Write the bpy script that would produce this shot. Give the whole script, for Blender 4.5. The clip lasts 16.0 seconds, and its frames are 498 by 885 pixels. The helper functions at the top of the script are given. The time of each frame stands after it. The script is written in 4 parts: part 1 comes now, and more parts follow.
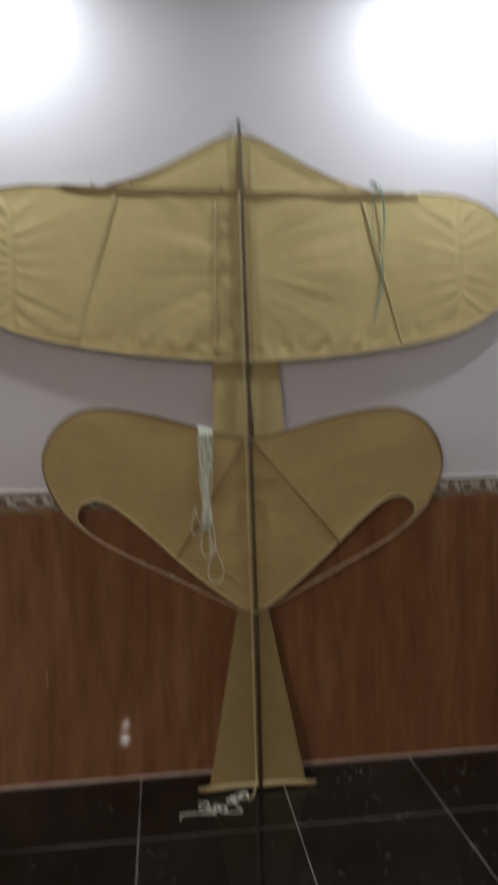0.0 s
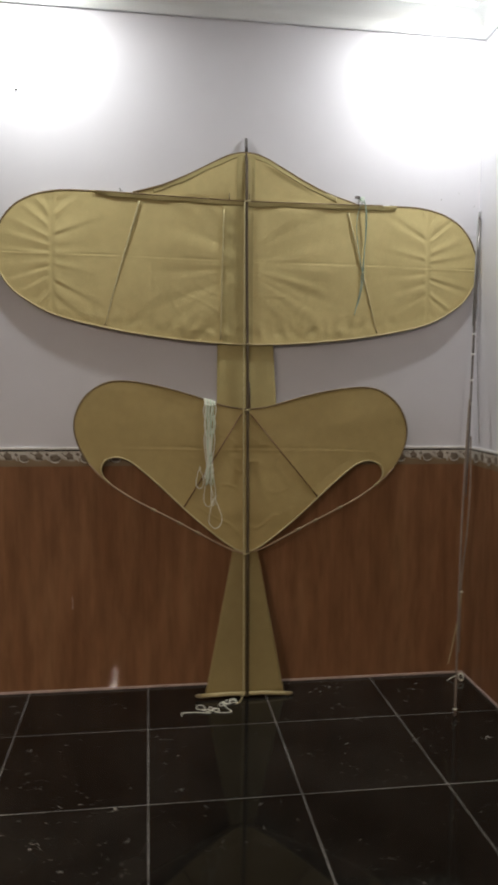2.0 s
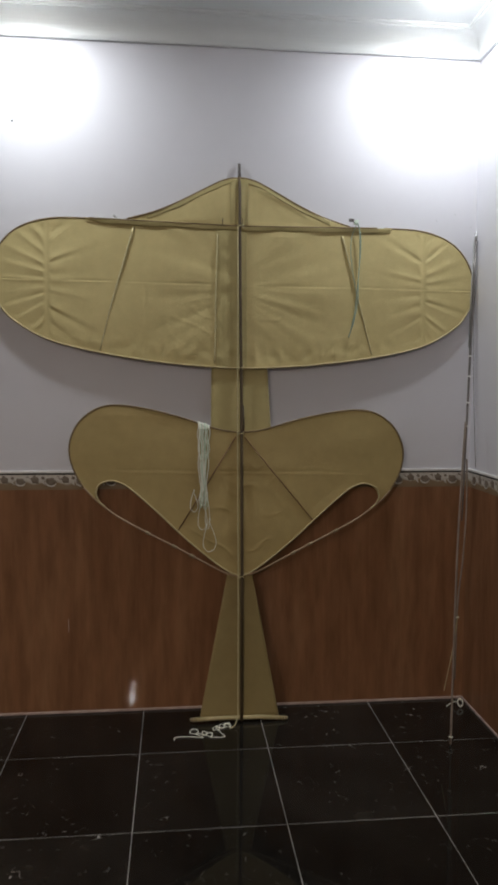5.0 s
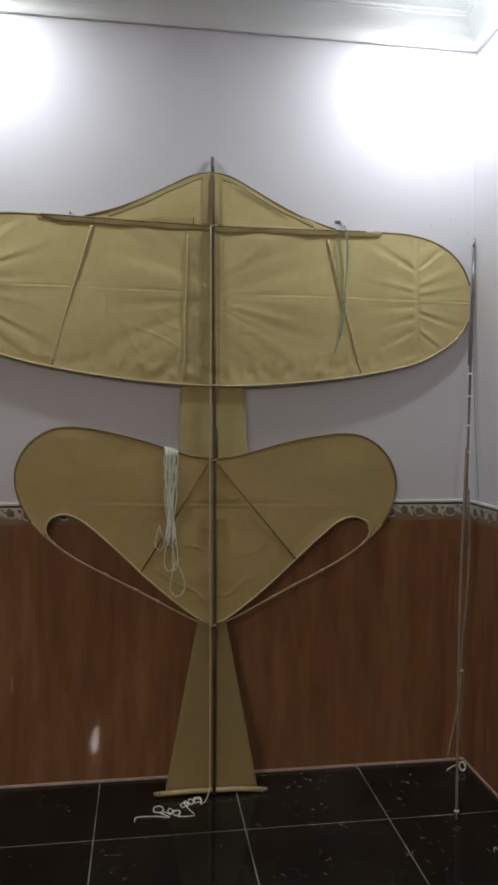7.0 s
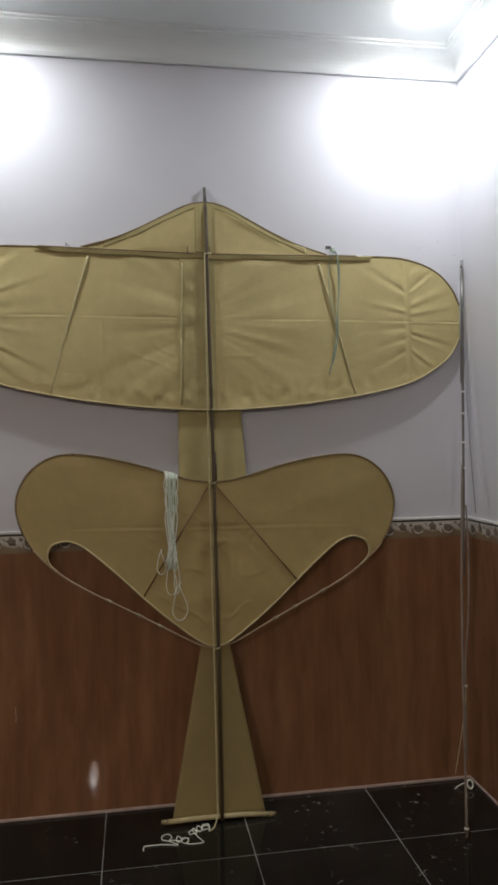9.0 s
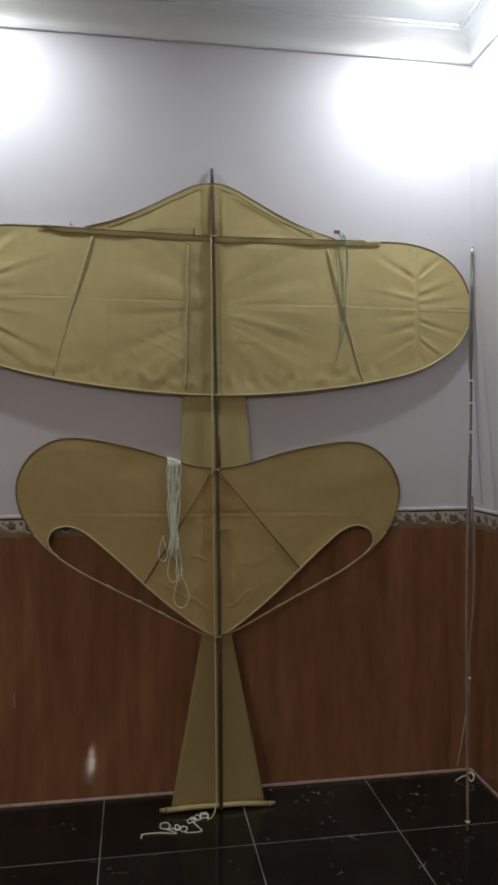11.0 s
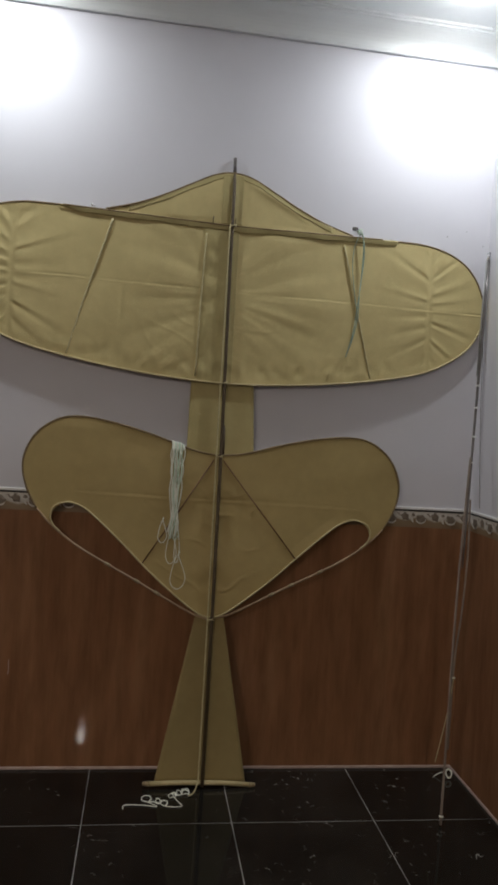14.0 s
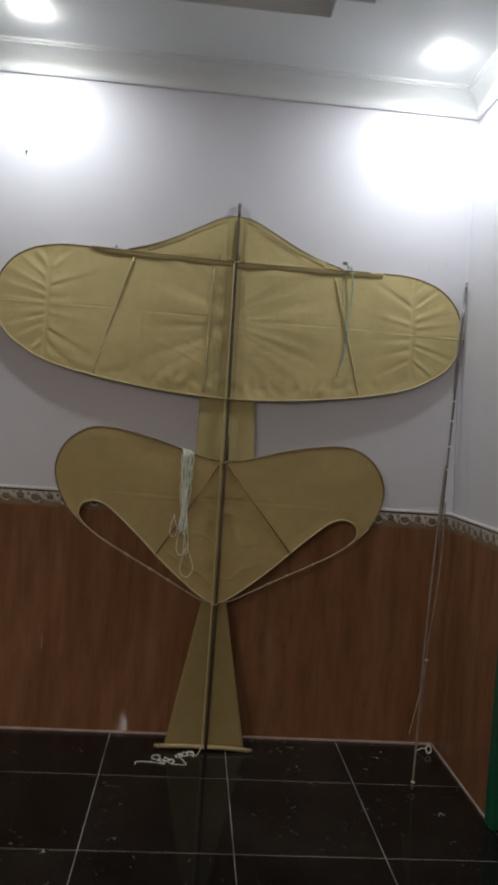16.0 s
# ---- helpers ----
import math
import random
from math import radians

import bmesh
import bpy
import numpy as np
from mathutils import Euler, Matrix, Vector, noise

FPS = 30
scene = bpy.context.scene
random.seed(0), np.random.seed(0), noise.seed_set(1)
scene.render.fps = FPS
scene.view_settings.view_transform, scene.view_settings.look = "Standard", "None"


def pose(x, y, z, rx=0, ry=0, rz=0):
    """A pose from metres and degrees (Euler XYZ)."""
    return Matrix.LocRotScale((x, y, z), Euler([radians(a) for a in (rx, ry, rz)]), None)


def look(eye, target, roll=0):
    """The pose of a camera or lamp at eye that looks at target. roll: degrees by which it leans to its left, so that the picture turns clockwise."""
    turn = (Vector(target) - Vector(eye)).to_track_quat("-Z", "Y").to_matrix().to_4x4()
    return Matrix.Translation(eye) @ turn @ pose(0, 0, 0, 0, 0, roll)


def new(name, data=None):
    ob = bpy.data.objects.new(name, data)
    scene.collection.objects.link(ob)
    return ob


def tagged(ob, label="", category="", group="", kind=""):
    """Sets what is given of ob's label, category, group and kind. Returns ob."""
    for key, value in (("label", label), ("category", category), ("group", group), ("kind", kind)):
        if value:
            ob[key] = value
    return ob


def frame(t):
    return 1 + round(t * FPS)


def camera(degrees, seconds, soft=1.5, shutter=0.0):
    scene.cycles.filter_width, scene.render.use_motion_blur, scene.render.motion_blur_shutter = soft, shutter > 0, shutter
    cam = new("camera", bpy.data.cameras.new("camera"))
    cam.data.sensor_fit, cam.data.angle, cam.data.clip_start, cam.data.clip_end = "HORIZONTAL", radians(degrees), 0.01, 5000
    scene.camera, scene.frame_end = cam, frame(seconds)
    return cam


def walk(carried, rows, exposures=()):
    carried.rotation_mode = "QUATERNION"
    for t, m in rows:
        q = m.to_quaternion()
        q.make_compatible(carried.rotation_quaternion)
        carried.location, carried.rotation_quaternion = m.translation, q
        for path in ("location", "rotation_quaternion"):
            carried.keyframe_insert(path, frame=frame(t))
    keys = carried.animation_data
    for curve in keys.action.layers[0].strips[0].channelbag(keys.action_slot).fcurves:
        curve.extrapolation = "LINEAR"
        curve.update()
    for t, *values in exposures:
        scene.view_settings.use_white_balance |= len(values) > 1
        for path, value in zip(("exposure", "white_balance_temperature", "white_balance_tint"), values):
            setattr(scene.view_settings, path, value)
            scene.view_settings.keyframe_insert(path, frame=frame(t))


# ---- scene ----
cam = camera(37.8, 16.0, 3.2, 0.5)
PATH = [
    (0, (-0.356, -3.127, 1.593), (-0.115, -1.144, 1.499), -1.3),
    (0.1, (-0.456, -3.171, 1.642), (-0.173, -1.191, 1.597), -0.6),
    (0.4, (-0.424, -3.275, 1.621), (-0.169, -1.292, 1.592), 0.1),
    (0.5, (-0.465, -3.273, 1.634), (-0.179, -1.295, 1.563), -0.9),
    (0.6, (-0.506, -3.304, 1.692), (-0.23, -1.333, 1.496), -1.2),
    (0.9, (-0.368, -3.532, 1.658), (-0.257, -1.55, 1.414), -0.2),
    (1, (-0.326, -3.59, 1.651), (-0.135, -1.613, 1.411), 0.1),
    (1.1, (-0.362, -3.636, 1.62), (-0.124, -1.662, 1.406), -1.1),
    (1.4, (-0.412, -3.685, 1.603), (-0.125, -1.71, 1.473), -4.3),
    (1.5, (-0.416, -3.657, 1.624), (-0.114, -1.687, 1.459), -4.1),
    (1.6, (-0.418, -3.676, 1.636), (-0.121, -1.716, 1.369), -4.4),
    (2, (-0.478, -3.727, 1.633), (-0.203, -1.754, 1.452), 0.6),
    (2.4, (-0.415, -3.804, 1.703), (-0.05, -1.87, 1.348), 4.5),
    (2.5, (-0.45, -3.86, 1.746), (-0.072, -1.928, 1.393), 4.3),
    (2.6, (-0.467, -3.902, 1.732), (-0.116, -1.961, 1.407), 4.0),
    (2.7, (-0.544, -3.958, 1.764), (-0.199, -2.018, 1.42), 2.4),
    (2.9, (-0.365, -4.036, 1.801), (-0.213, -2.06, 1.532), 0.0),
    (3, (-0.327, -4.076, 1.785), (-0.198, -2.088, 1.609), -1.1),
    (3.1, (-0.328, -4.1, 1.754), (-0.211, -2.107, 1.628), -1.1),
    (3.5, (-0.321, -4.13, 1.705), (-0.201, -2.134, 1.647), -0.6),
    (4, (-0.315, -4.1, 1.689), (-0.192, -2.107, 1.575), -0.2),
    (4.2, (-0.313, -4.067, 1.721), (-0.175, -2.079, 1.561), -0.1),
    (6.3, (-0.309, -3.277, 1.674), (-0.067, -1.294, 1.569), 1.0),
    (6.5, (-0.228, -3.283, 1.683), (-0.04, -1.293, 1.611), 0.0),
    (7, (-0.291, -3.296, 1.657), (-0.004, -1.318, 1.586), 0.5),
    (7.5, (-0.315, -3.313, 1.663), (-0.034, -1.333, 1.617), 1.7),
    (8, (-0.293, -3.329, 1.64), (-0.117, -1.338, 1.581), 0.1),
    (8.5, (-0.346, -3.322, 1.649), (-0.005, -1.351, 1.625), -0.4),
    (8.7, (-0.328, -3.33, 1.63), (-0.015, -1.355, 1.639), -1.2),
    (10.8, (-0.371, -3.279, 1.63), (-0.027, -1.309, 1.61), 0.5),
    (11, (-0.34, -3.279, 1.615), (-0.029, -1.303, 1.595), -0.2),
    (11.5, (-0.369, -3.269, 1.6), (-0.043, -1.296, 1.558), 0.4),
    (12, (-0.328, -3.313, 1.596), (-0.053, -1.333, 1.651), -0.5),
    (12.5, (-0.316, -3.318, 1.602), (-0.028, -1.339, 1.615), 2.1),
    (13, (-0.326, -3.325, 1.611), (-0.034, -1.346, 1.619), 2.5),
    (13.5, (-0.333, -3.327, 1.646), (-0.05, -1.347, 1.673), 2.1),
    (14, (-0.323, -3.329, 1.639), (-0.038, -1.351, 1.575), 3.7),
    (14.4, (-0.269, -3.546, 1.655), (-0.144, -1.551, 1.702), 3.5),
    (14.5, (-0.258, -3.606, 1.617), (-0.158, -1.608, 1.629), 5.4),
    (14.6, (-0.226, -3.686, 1.669), (-0.011, -1.699, 1.603), 8.7),
    (14.9, (-0.185, -3.806, 1.722), (-0.034, -1.812, 1.672), 5.7),
    (15, (-0.131, -3.832, 1.704), (-0.006, -1.836, 1.696), 5.3),
    (15.1, (-0.128, -3.843, 1.726), (0.005, -1.847, 1.742), 5.0),
    (15.5, (-0.172, -3.853, 1.737), (0.013, -1.862, 1.726), 2.7),
    (16, (-0.136, -3.832, 1.652), (0.01, -1.838, 1.611), 4.0),
]
EXPOSURES = [(0.0, 0.23, 6500, 10), (0.5, 0.11, 6600, 10), (1.0, 0.33, 6780, 10), (2.0, 0.35, 6880, 10), (2.5, 0.31, 7000, 10), (3.0, 0.29, 6860, 10), (3.5, 0.05, 6550, 10), (4.0, -0.01, 6500, 10), (6.5, 0.21, 6500, 10), (7.0, 0.05, 6500, 10), (7.5, 0.08, 6500, 10), (8.5, 0.08, 6500, 10), (11.5, -0.05, 6500, 10), (13.5, -0.03, 6500, 10), (14.0, -0.11, 6500, 10), (14.5, -0.06, 6500, 10), (15.0, 0.01, 6500, 10), (15.5, -0.19, 6500, 10), (16.0, -0.13, 6500, 10)]
walk(cam, [(t, look(eye, target, roll)) for t, eye, target, roll in PATH], EXPOSURES)

# ---- light ----
world = bpy.data.worlds.new("night")
world.use_nodes = True
world.node_tree.nodes["Background"].inputs[0].default_value = (0.02, 0.02, 0.025, 1)
scene.world = world

SOFFIT = 3.50
RISE = 0.14   # height of the raised middle of the ceiling
LAMPS = [(-1.02, -0.38, 0, 0.050, 10.7), (0.94, -0.37, 0, 0.050, 10.1), (-1.05, -8.38, RISE, 0.052, 98.0), (-1.06, -8.95, RISE, 0.032, 20.0), (-3.24, -6.92, RISE, 0.062, 118.0)]   # x, y, rise, radius, watts
COOL, WARM = (0.90, 0.965, 1.0), (1.0, 0.86, 0.71)
for lx, ly, up, radius, watt in LAMPS:
    data = bpy.data.lights.new("downlight_lamp", "AREA")
    data.shape, data.size, data.energy, data.color = "DISK", 1.6 * radius, watt, COOL if up == 0 else WARM
    data.spread = radians(174 if up == 0 else 180)
    new("downlight_lamp", data).matrix_world = pose(lx, ly, SOFFIT + up - 0.012 - 0.66 * radius)


# ---- materials ----
def material(name, rough=0.5, metal=0.0, spec=0.5):
    m = bpy.data.materials.new(name)
    m.use_nodes = True
    nt = m.node_tree
    b = nt.nodes["Principled BSDF"]
    b.inputs["Roughness"].default_value = rough
    b.inputs["Metallic"].default_value = metal
    b.inputs["Specular IOR Level"].default_value = spec
    return m, nt, b


def link(nt, a, ao, b, bi):
    nt.links.new(a.outputs[ao], b.inputs[bi])


def coords(nt, scale=(1, 1, 1), space="Object"):
    c = nt.nodes.new("ShaderNodeTexCoord")
    m = nt.nodes.new("ShaderNodeMapping")
    m.inputs["Scale"].default_value = scale
    link(nt, c, space, m, "Vector")
    return m


def noise_tex(nt, scale, detail=4.0, vec=None, rough=0.55):
    n = nt.nodes.new("ShaderNodeTexNoise")
    n.inputs["Scale"].default_value = scale
    n.inputs["Detail"].default_value = detail
    n.inputs["Roughness"].default_value = rough
    if vec:
        link(nt, vec, "Vector", n, "Vector")
    return n


def ramp(nt, src, out, stops):
    r = nt.nodes.new("ShaderNodeValToRGB")
    e = r.color_ramp.elements
    while len(e) < len(stops):
        e.new(0.5)
    for k, (p, c) in enumerate(stops):
        e[k].position, e[k].color = p, (*c, 1) if len(c) == 3 else c
    link(nt, src, out, r, "Fac")
    return r


def mix(nt, fac, a, b, mode="MIX", value=None):
    n = nt.nodes.new("ShaderNodeMixRGB")
    n.blend_type = mode
    if value is not None:
        n.inputs["Fac"].default_value = value
    else:
        nt.links.new(fac, n.inputs["Fac"])
    for sock, src in ((n.inputs["Color1"], a), (n.inputs["Color2"], b)):
        if isinstance(src, tuple):
            sock.default_value = (*src, 1)
        else:
            nt.links.new(src, sock)
    return n


def bump(nt, b, height, strength, dist=0.002):
    n = nt.nodes.new("ShaderNodeBump")
    n.inputs["Strength"].default_value = strength
    n.inputs["Distance"].default_value = dist
    nt.links.new(height, n.inputs["Height"])
    link(nt, n, "Normal", b, "Normal")


def mottled(name, dark, light, scale, rough=0.6, metal=0.0, bump_scale=120.0, bump_strength=0.2, spec=0.5, stretch=(1, 1, 1), fine_dark=0.82):
    """Two-scale colour variation between two tones, with a fine relief."""
    m, nt, b = material(name, rough, metal, spec)
    v = coords(nt, stretch)
    r1 = ramp(nt, noise_tex(nt, scale, 5, v), "Fac", [(0.3, dark), (0.7, light)])
    fine = noise_tex(nt, scale * 9, 3, v)
    r2 = ramp(nt, fine, "Fac", [(0.25, (fine_dark,) * 3), (0.75, (1.0 + 0.3 * (1 - fine_dark),) * 3)])
    link(nt, mix(nt, None, r1.outputs[0], r2.outputs[0], "MULTIPLY", 1.0), "Color", b, "Base Color")
    bump(nt, b, noise_tex(nt, bump_scale, 3, v).outputs["Fac"], bump_strength, 0.001)
    return m


# painted plaster: faint roller texture, soft patches
PAINT = mottled("wall_paint", (0.650, 0.645, 0.686), (0.680, 0.675, 0.716), 0.9, 0.55, 0, 160, 0.10, 0.3, fine_dark=0.985)
CEIL = mottled("ceiling_paint", (0.755, 0.785, 0.785), (0.795, 0.825, 0.825), 0.9, 0.6, 0, 140, 0.08, 0.3, fine_dark=0.985)
WHITE_TRIM = mottled("white_gloss_trim", (0.78, 0.77, 0.75), (0.85, 0.845, 0.83), 9, 0.3)
PLASTIC = mottled("white_plastic", (0.74, 0.745, 0.74), (0.78, 0.785, 0.78), 3, 0.35, fine_dark=0.985)
DARK_GAP = mottled("dark_gap", (0.02, 0.02, 0.02), (0.035, 0.033, 0.03), 20, 0.8)
GROUT_PINK = mottled("base_grout", (0.42, 0.31, 0.27), (0.58, 0.46, 0.41), 14, 0.8)
GROUT = mottled("floor_grout", (0.05, 0.048, 0.044), (0.46, 0.44, 0.41), 2.6, 0.85)
STEEL = mottled("steel", (0.5, 0.5, 0.5), (0.65, 0.65, 0.66), 30, 0.25, 1.0)
CANE_DARK = mottled("dark_cane", (0.062, 0.042, 0.021), (0.118, 0.082, 0.043), 18, 0.6, stretch=(4, 4, 0.5))
CANE_RIM = mottled("stained_rim_cane", (0.15, 0.102, 0.047), (0.25, 0.175, 0.083), 14, 0.6)
CANE_BROWN = mottled("brown_cane", (0.14, 0.066, 0.030), (0.22, 0.108, 0.05), 18, 0.5)
CANE_TAPE = mottled("taped_cane", (0.42, 0.345, 0.175), (0.58, 0.49, 0.265), 16, 0.55)
CANE_BARE = mottled("bare_cane", (0.29, 0.185, 0.105), (0.45, 0.315, 0.195), 9, 0.5)
CORD_TEAL = mottled("faded_teal_cord", (0.22, 0.32, 0.26), (0.36, 0.46, 0.37), 40, 0.8, 0, 900, 0.5)
CANE_PALE = mottled("pale_cane", (0.26, 0.20, 0.11), (0.40, 0.32, 0.19), 18, 0.45)
CORD_WHITE = mottled("white_cord", (0.80, 0.82, 0.70), (0.92, 0.93, 0.83), 60, 0.8, 0, 900, 0.5)
CORD_KHAKI = mottled("khaki_cord", (0.48, 0.42, 0.23), (0.62, 0.55, 0.32), 60, 0.8, 0, 900, 0.5)
CORD_GREEN = mottled("pale_green_cord", (0.52, 0.68, 0.52), (0.66, 0.80, 0.64), 60, 0.8, 0, 900, 0.5)
ROD_GREY = mottled("grey_rod", (0.10, 0.09, 0.085), (0.20, 0.18, 0.17), 14, 0.3, 0.2, stretch=(4, 4, 0.6))
ROD_TAN = mottled("tan_rod", (0.19, 0.145, 0.115), (0.31, 0.25, 0.205), 14, 0.4, stretch=(4, 4, 0.6))
CABLE_GREY = mottled("grey_cable", (0.24, 0.24, 0.24), (0.34, 0.34, 0.33), 10, 0.5)
GREEN_FRAME = mottled("dark_green_enamel", (0.008, 0.095, 0.052), (0.014, 0.135, 0.075), 5, 0.35)
GREEN_PANEL = mottled("bright_green_enamel", (0.015, 0.26, 0.075), (0.03, 0.33, 0.10), 5, 0.35)
FLOWER_DARK = mottled("border_flower", (0.13, 0.098, 0.070), (0.25, 0.205, 0.16), 30, 0.3)
FLOWER_PALE = mottled("border_petal", (0.50, 0.47, 0.42), (0.66, 0.63, 0.57), 30, 0.3)


def cloth_material(name, dark, light):
    m, nt, b = material(name, 0.62, 0, 0.35)
    v = coords(nt)
    r1 = ramp(nt, noise_tex(nt, 2.2, 5, v), "Fac", [(0.3, dark), (0.72, light)])
    r2 = ramp(nt, noise_tex(nt, 22, 4, v), "Fac", [(0.3, (0.95, 0.95, 0.94)), (0.7, (1.03, 1.03, 1.02))])
    link(nt, mix(nt, None, r1.outputs[0], r2.outputs[0], "MULTIPLY", 1.0), "Color", b, "Base Color")
    weave = nt.nodes.new("ShaderNodeTexWave")
    weave.inputs["Scale"].default_value = 260
    weave.bands_direction = "Z"
    link(nt, v, "Vector", weave, "Vector")
    soft = noise_tex(nt, 9, 4, v)
    both = nt.nodes.new("ShaderNodeMath")
    both.operation = "MULTIPLY_ADD"
    both.inputs[1].default_value = 0.06
    link(nt, weave, "Fac", both, 0)
    link(nt, soft, "Fac", both, 2)
    bump(nt, b, both.outputs[0], 0.2, 0.005)
    b.inputs["Sheen Weight"].default_value = 0.15
    return m


CLOTH = cloth_material("khaki_cloth", (0.520, 0.427, 0.194), (0.582, 0.483, 0.227))
CLOTH_BAND = cloth_material("khaki_cloth_band", (0.415, 0.345, 0.152), (0.468, 0.392, 0.178))
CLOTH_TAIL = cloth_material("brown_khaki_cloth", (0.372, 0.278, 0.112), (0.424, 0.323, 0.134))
# brown khaki again, with the foot's shade painted into the colour
CLOTH_FOOT_SHADED = cloth_material("shaded_khaki_cloth", (0.256, 0.190, 0.077), (0.298, 0.226, 0.095))


def wood_tile_material():
    m, nt, b = material("wood_look_tile", 0.16, 0, 0.17)
    v = coords(nt, (6, 6, 0.7))
    r = ramp(nt, noise_tex(nt, 1.6, 6, v, 0.6), "Fac", [(0.17, (0.178, 0.085, 0.043)), (0.5, (0.243, 0.121, 0.062)), (0.83, (0.308, 0.166, 0.087))])
    fine = coords(nt, (60, 60, 1.5))
    f = ramp(nt, noise_tex(nt, 2.0, 4, fine), "Fac", [(0.3, (0.94, 0.94, 0.94)), (0.7, (1.04, 1.04, 1.04))])
    grain = mix(nt, None, r.outputs[0], f.outputs[0], "MULTIPLY", 1.0)
    # short upright flecks printed over the grain
    fleck = ramp(nt, noise_tex(nt, 1.5, 3, coords(nt, (12, 12, 2.2)), 0.62), "Fac", [(0.26, (0.80, 0.79, 0.78)), (0.5, (1.0, 1.0, 1.0)), (0.76, (1.18, 1.17, 1.17))])
    link(nt, mix(nt, None, grain.outputs[0], fleck.outputs[0], "MULTIPLY", 1.0), "Color", b, "Base Color")
    rr = ramp(nt, noise_tex(nt, 3, 4, coords(nt)), "Fac", [(0.3, (0.006, 0.006, 0.006)), (0.7, (0.012, 0.012, 0.012))])
    link(nt, rr, "Color", b, "Roughness")
    return m


WOOD_TILE = wood_tile_material()


def black_tile_material():
    """Black polished tile with pale chips, scuffs and dust."""
    m, nt, b = material("black_polished_tile", 0.1, 0, 0.33)
    info = nt.nodes.new("ShaderNodeObjectInfo")
    v = coords(nt)
    geo = nt.nodes.new("ShaderNodeNewGeometry")
    base = ramp(nt, noise_tex(nt, 2.5, 5, None), "Fac", [(0.35, (0.009, 0.009, 0.008)), (0.7, (0.024, 0.022, 0.019))])
    link(nt, geo, "Position", base.inputs[0].links[0].from_node, "Vector")
    spots = noise_tex(nt, 24, 6, None, 0.7)
    link(nt, geo, "Position", spots, "Vector")
    big = noise_tex(nt, 3.1, 3, None)
    link(nt, geo, "Position", big, "Vector")
    s1 = ramp(nt, spots, "Fac", [(0.61, (0, 0, 0)), (0.71, (1, 1, 1))])
    s2 = ramp(nt, big, "Fac", [(0.48, (0, 0, 0)), (0.66, (1, 1, 1))])
    chips = mix(nt, None, s1.outputs[0], s2.outputs[0], "MULTIPLY", 1.0)
    # thin curling scratches, here and there
    curl = noise_tex(nt, 8, 2, None)
    link(nt, geo, "Position", curl, "Vector")
    c1 = ramp(nt, curl, "Fac", [(0.492, (0, 0, 0)), (0.5, (1, 1, 1)), (0.508, (0, 0, 0))])
    where = noise_tex(nt, 5.3, 2, None)
    link(nt, geo, "Position", where, "Vector")
    c2 = ramp(nt, where, "Fac", [(0.675, (0, 0, 0)), (0.73, (1, 1, 1))])
    scratch = mix(nt, None, c1.outputs[0], c2.outputs[0], "MULTIPLY", 1.0)
    mask = mix(nt, None, chips.outputs[0], scratch.outputs[0], "LIGHTEN", 1.0)
    dust = mix(nt, mask.outputs[0], base.outputs[0], (0.38, 0.36, 0.32))
    tone = ramp(nt, info, "Random", [(0.0, (0.8, 0.8, 0.8)), (1.0, (1.2, 1.2, 1.2))])
    link(nt, mix(nt, None, dust.outputs[0], tone.outputs[0], "MULTIPLY", 1.0), "Color", b, "Base Color")
    haze = noise_tex(nt, 6, 5, None)
    link(nt, geo, "Position", haze, "Vector")
    rr = ramp(nt, haze, "Fac", [(0.35, (0.03, 0.03, 0.03)), (0.75, (0.07, 0.07, 0.07))])
    link(nt, mix(nt, mask.outputs[0], rr.outputs[0], (0.6, 0.6, 0.6)), "Color", b, "Roughness")
    wav = noise_tex(nt, 4, 2, None)
    link(nt, geo, "Position", wav, "Vector")
    bump(nt, b, wav.outputs["Fac"], 0.02, 0.004)
    return m


BLACK_TILE = black_tile_material()


def border_material():
    """Glazed border tile: pale upper ground, brown lower band."""
    m, nt, b = material("border_tile", 0.22)
    v = coords(nt)
    sep = nt.nodes.new("ShaderNodeSeparateXYZ")
    link(nt, v, "Vector", sep, "Vector")
    wob = noise_tex(nt, 11, 4, v)
    add = nt.nodes.new("ShaderNodeMath")
    add.operation = "MULTIPLY_ADD"
    add.inputs[1].default_value = 0.03
    link(nt, wob, "Fac", add, 0)
    link(nt, sep, "Z", add, 2)
    scallop = nt.nodes.new("ShaderNodeMath")
    scallop.operation = "MULTIPLY"
    scallop.inputs[1].default_value = 2 * math.pi / 0.15
    link(nt, sep, "X", scallop, 0)
    wave = nt.nodes.new("ShaderNodeMath")
    wave.operation = "SINE"
    link(nt, scallop, 0, wave, 0)
    dip = nt.nodes.new("ShaderNodeMath")
    dip.operation = "MULTIPLY_ADD"
    dip.inputs[1].default_value = 0.008
    link(nt, wave, 0, dip, 0)
    link(nt, add, 0, dip, 2)
    r = ramp(nt, dip, 0, [(0.0, (0.225, 0.155, 0.095)), (0.050, (0.265, 0.195, 0.125)), (0.056, (0.46, 0.42, 0.36)), (0.068, (0.62, 0.59, 0.54))])
    link(nt, r, "Color", b, "Base Color")
    return m


BORDER = border_material()

m_, nt_, b_ = material("lamp_glass", 0.4)
b_.inputs["Emission Color"].default_value = (1, 0.98, 0.95, 1)
b_.inputs["Emission Strength"].default_value = 90
LAMP_GLOW = m_
m_, nt_, b_ = material("dark_glass", 0.05)
b_.inputs["Base Color"].default_value = (0.006, 0.008, 0.008, 1)
DARK_GLASS = m_


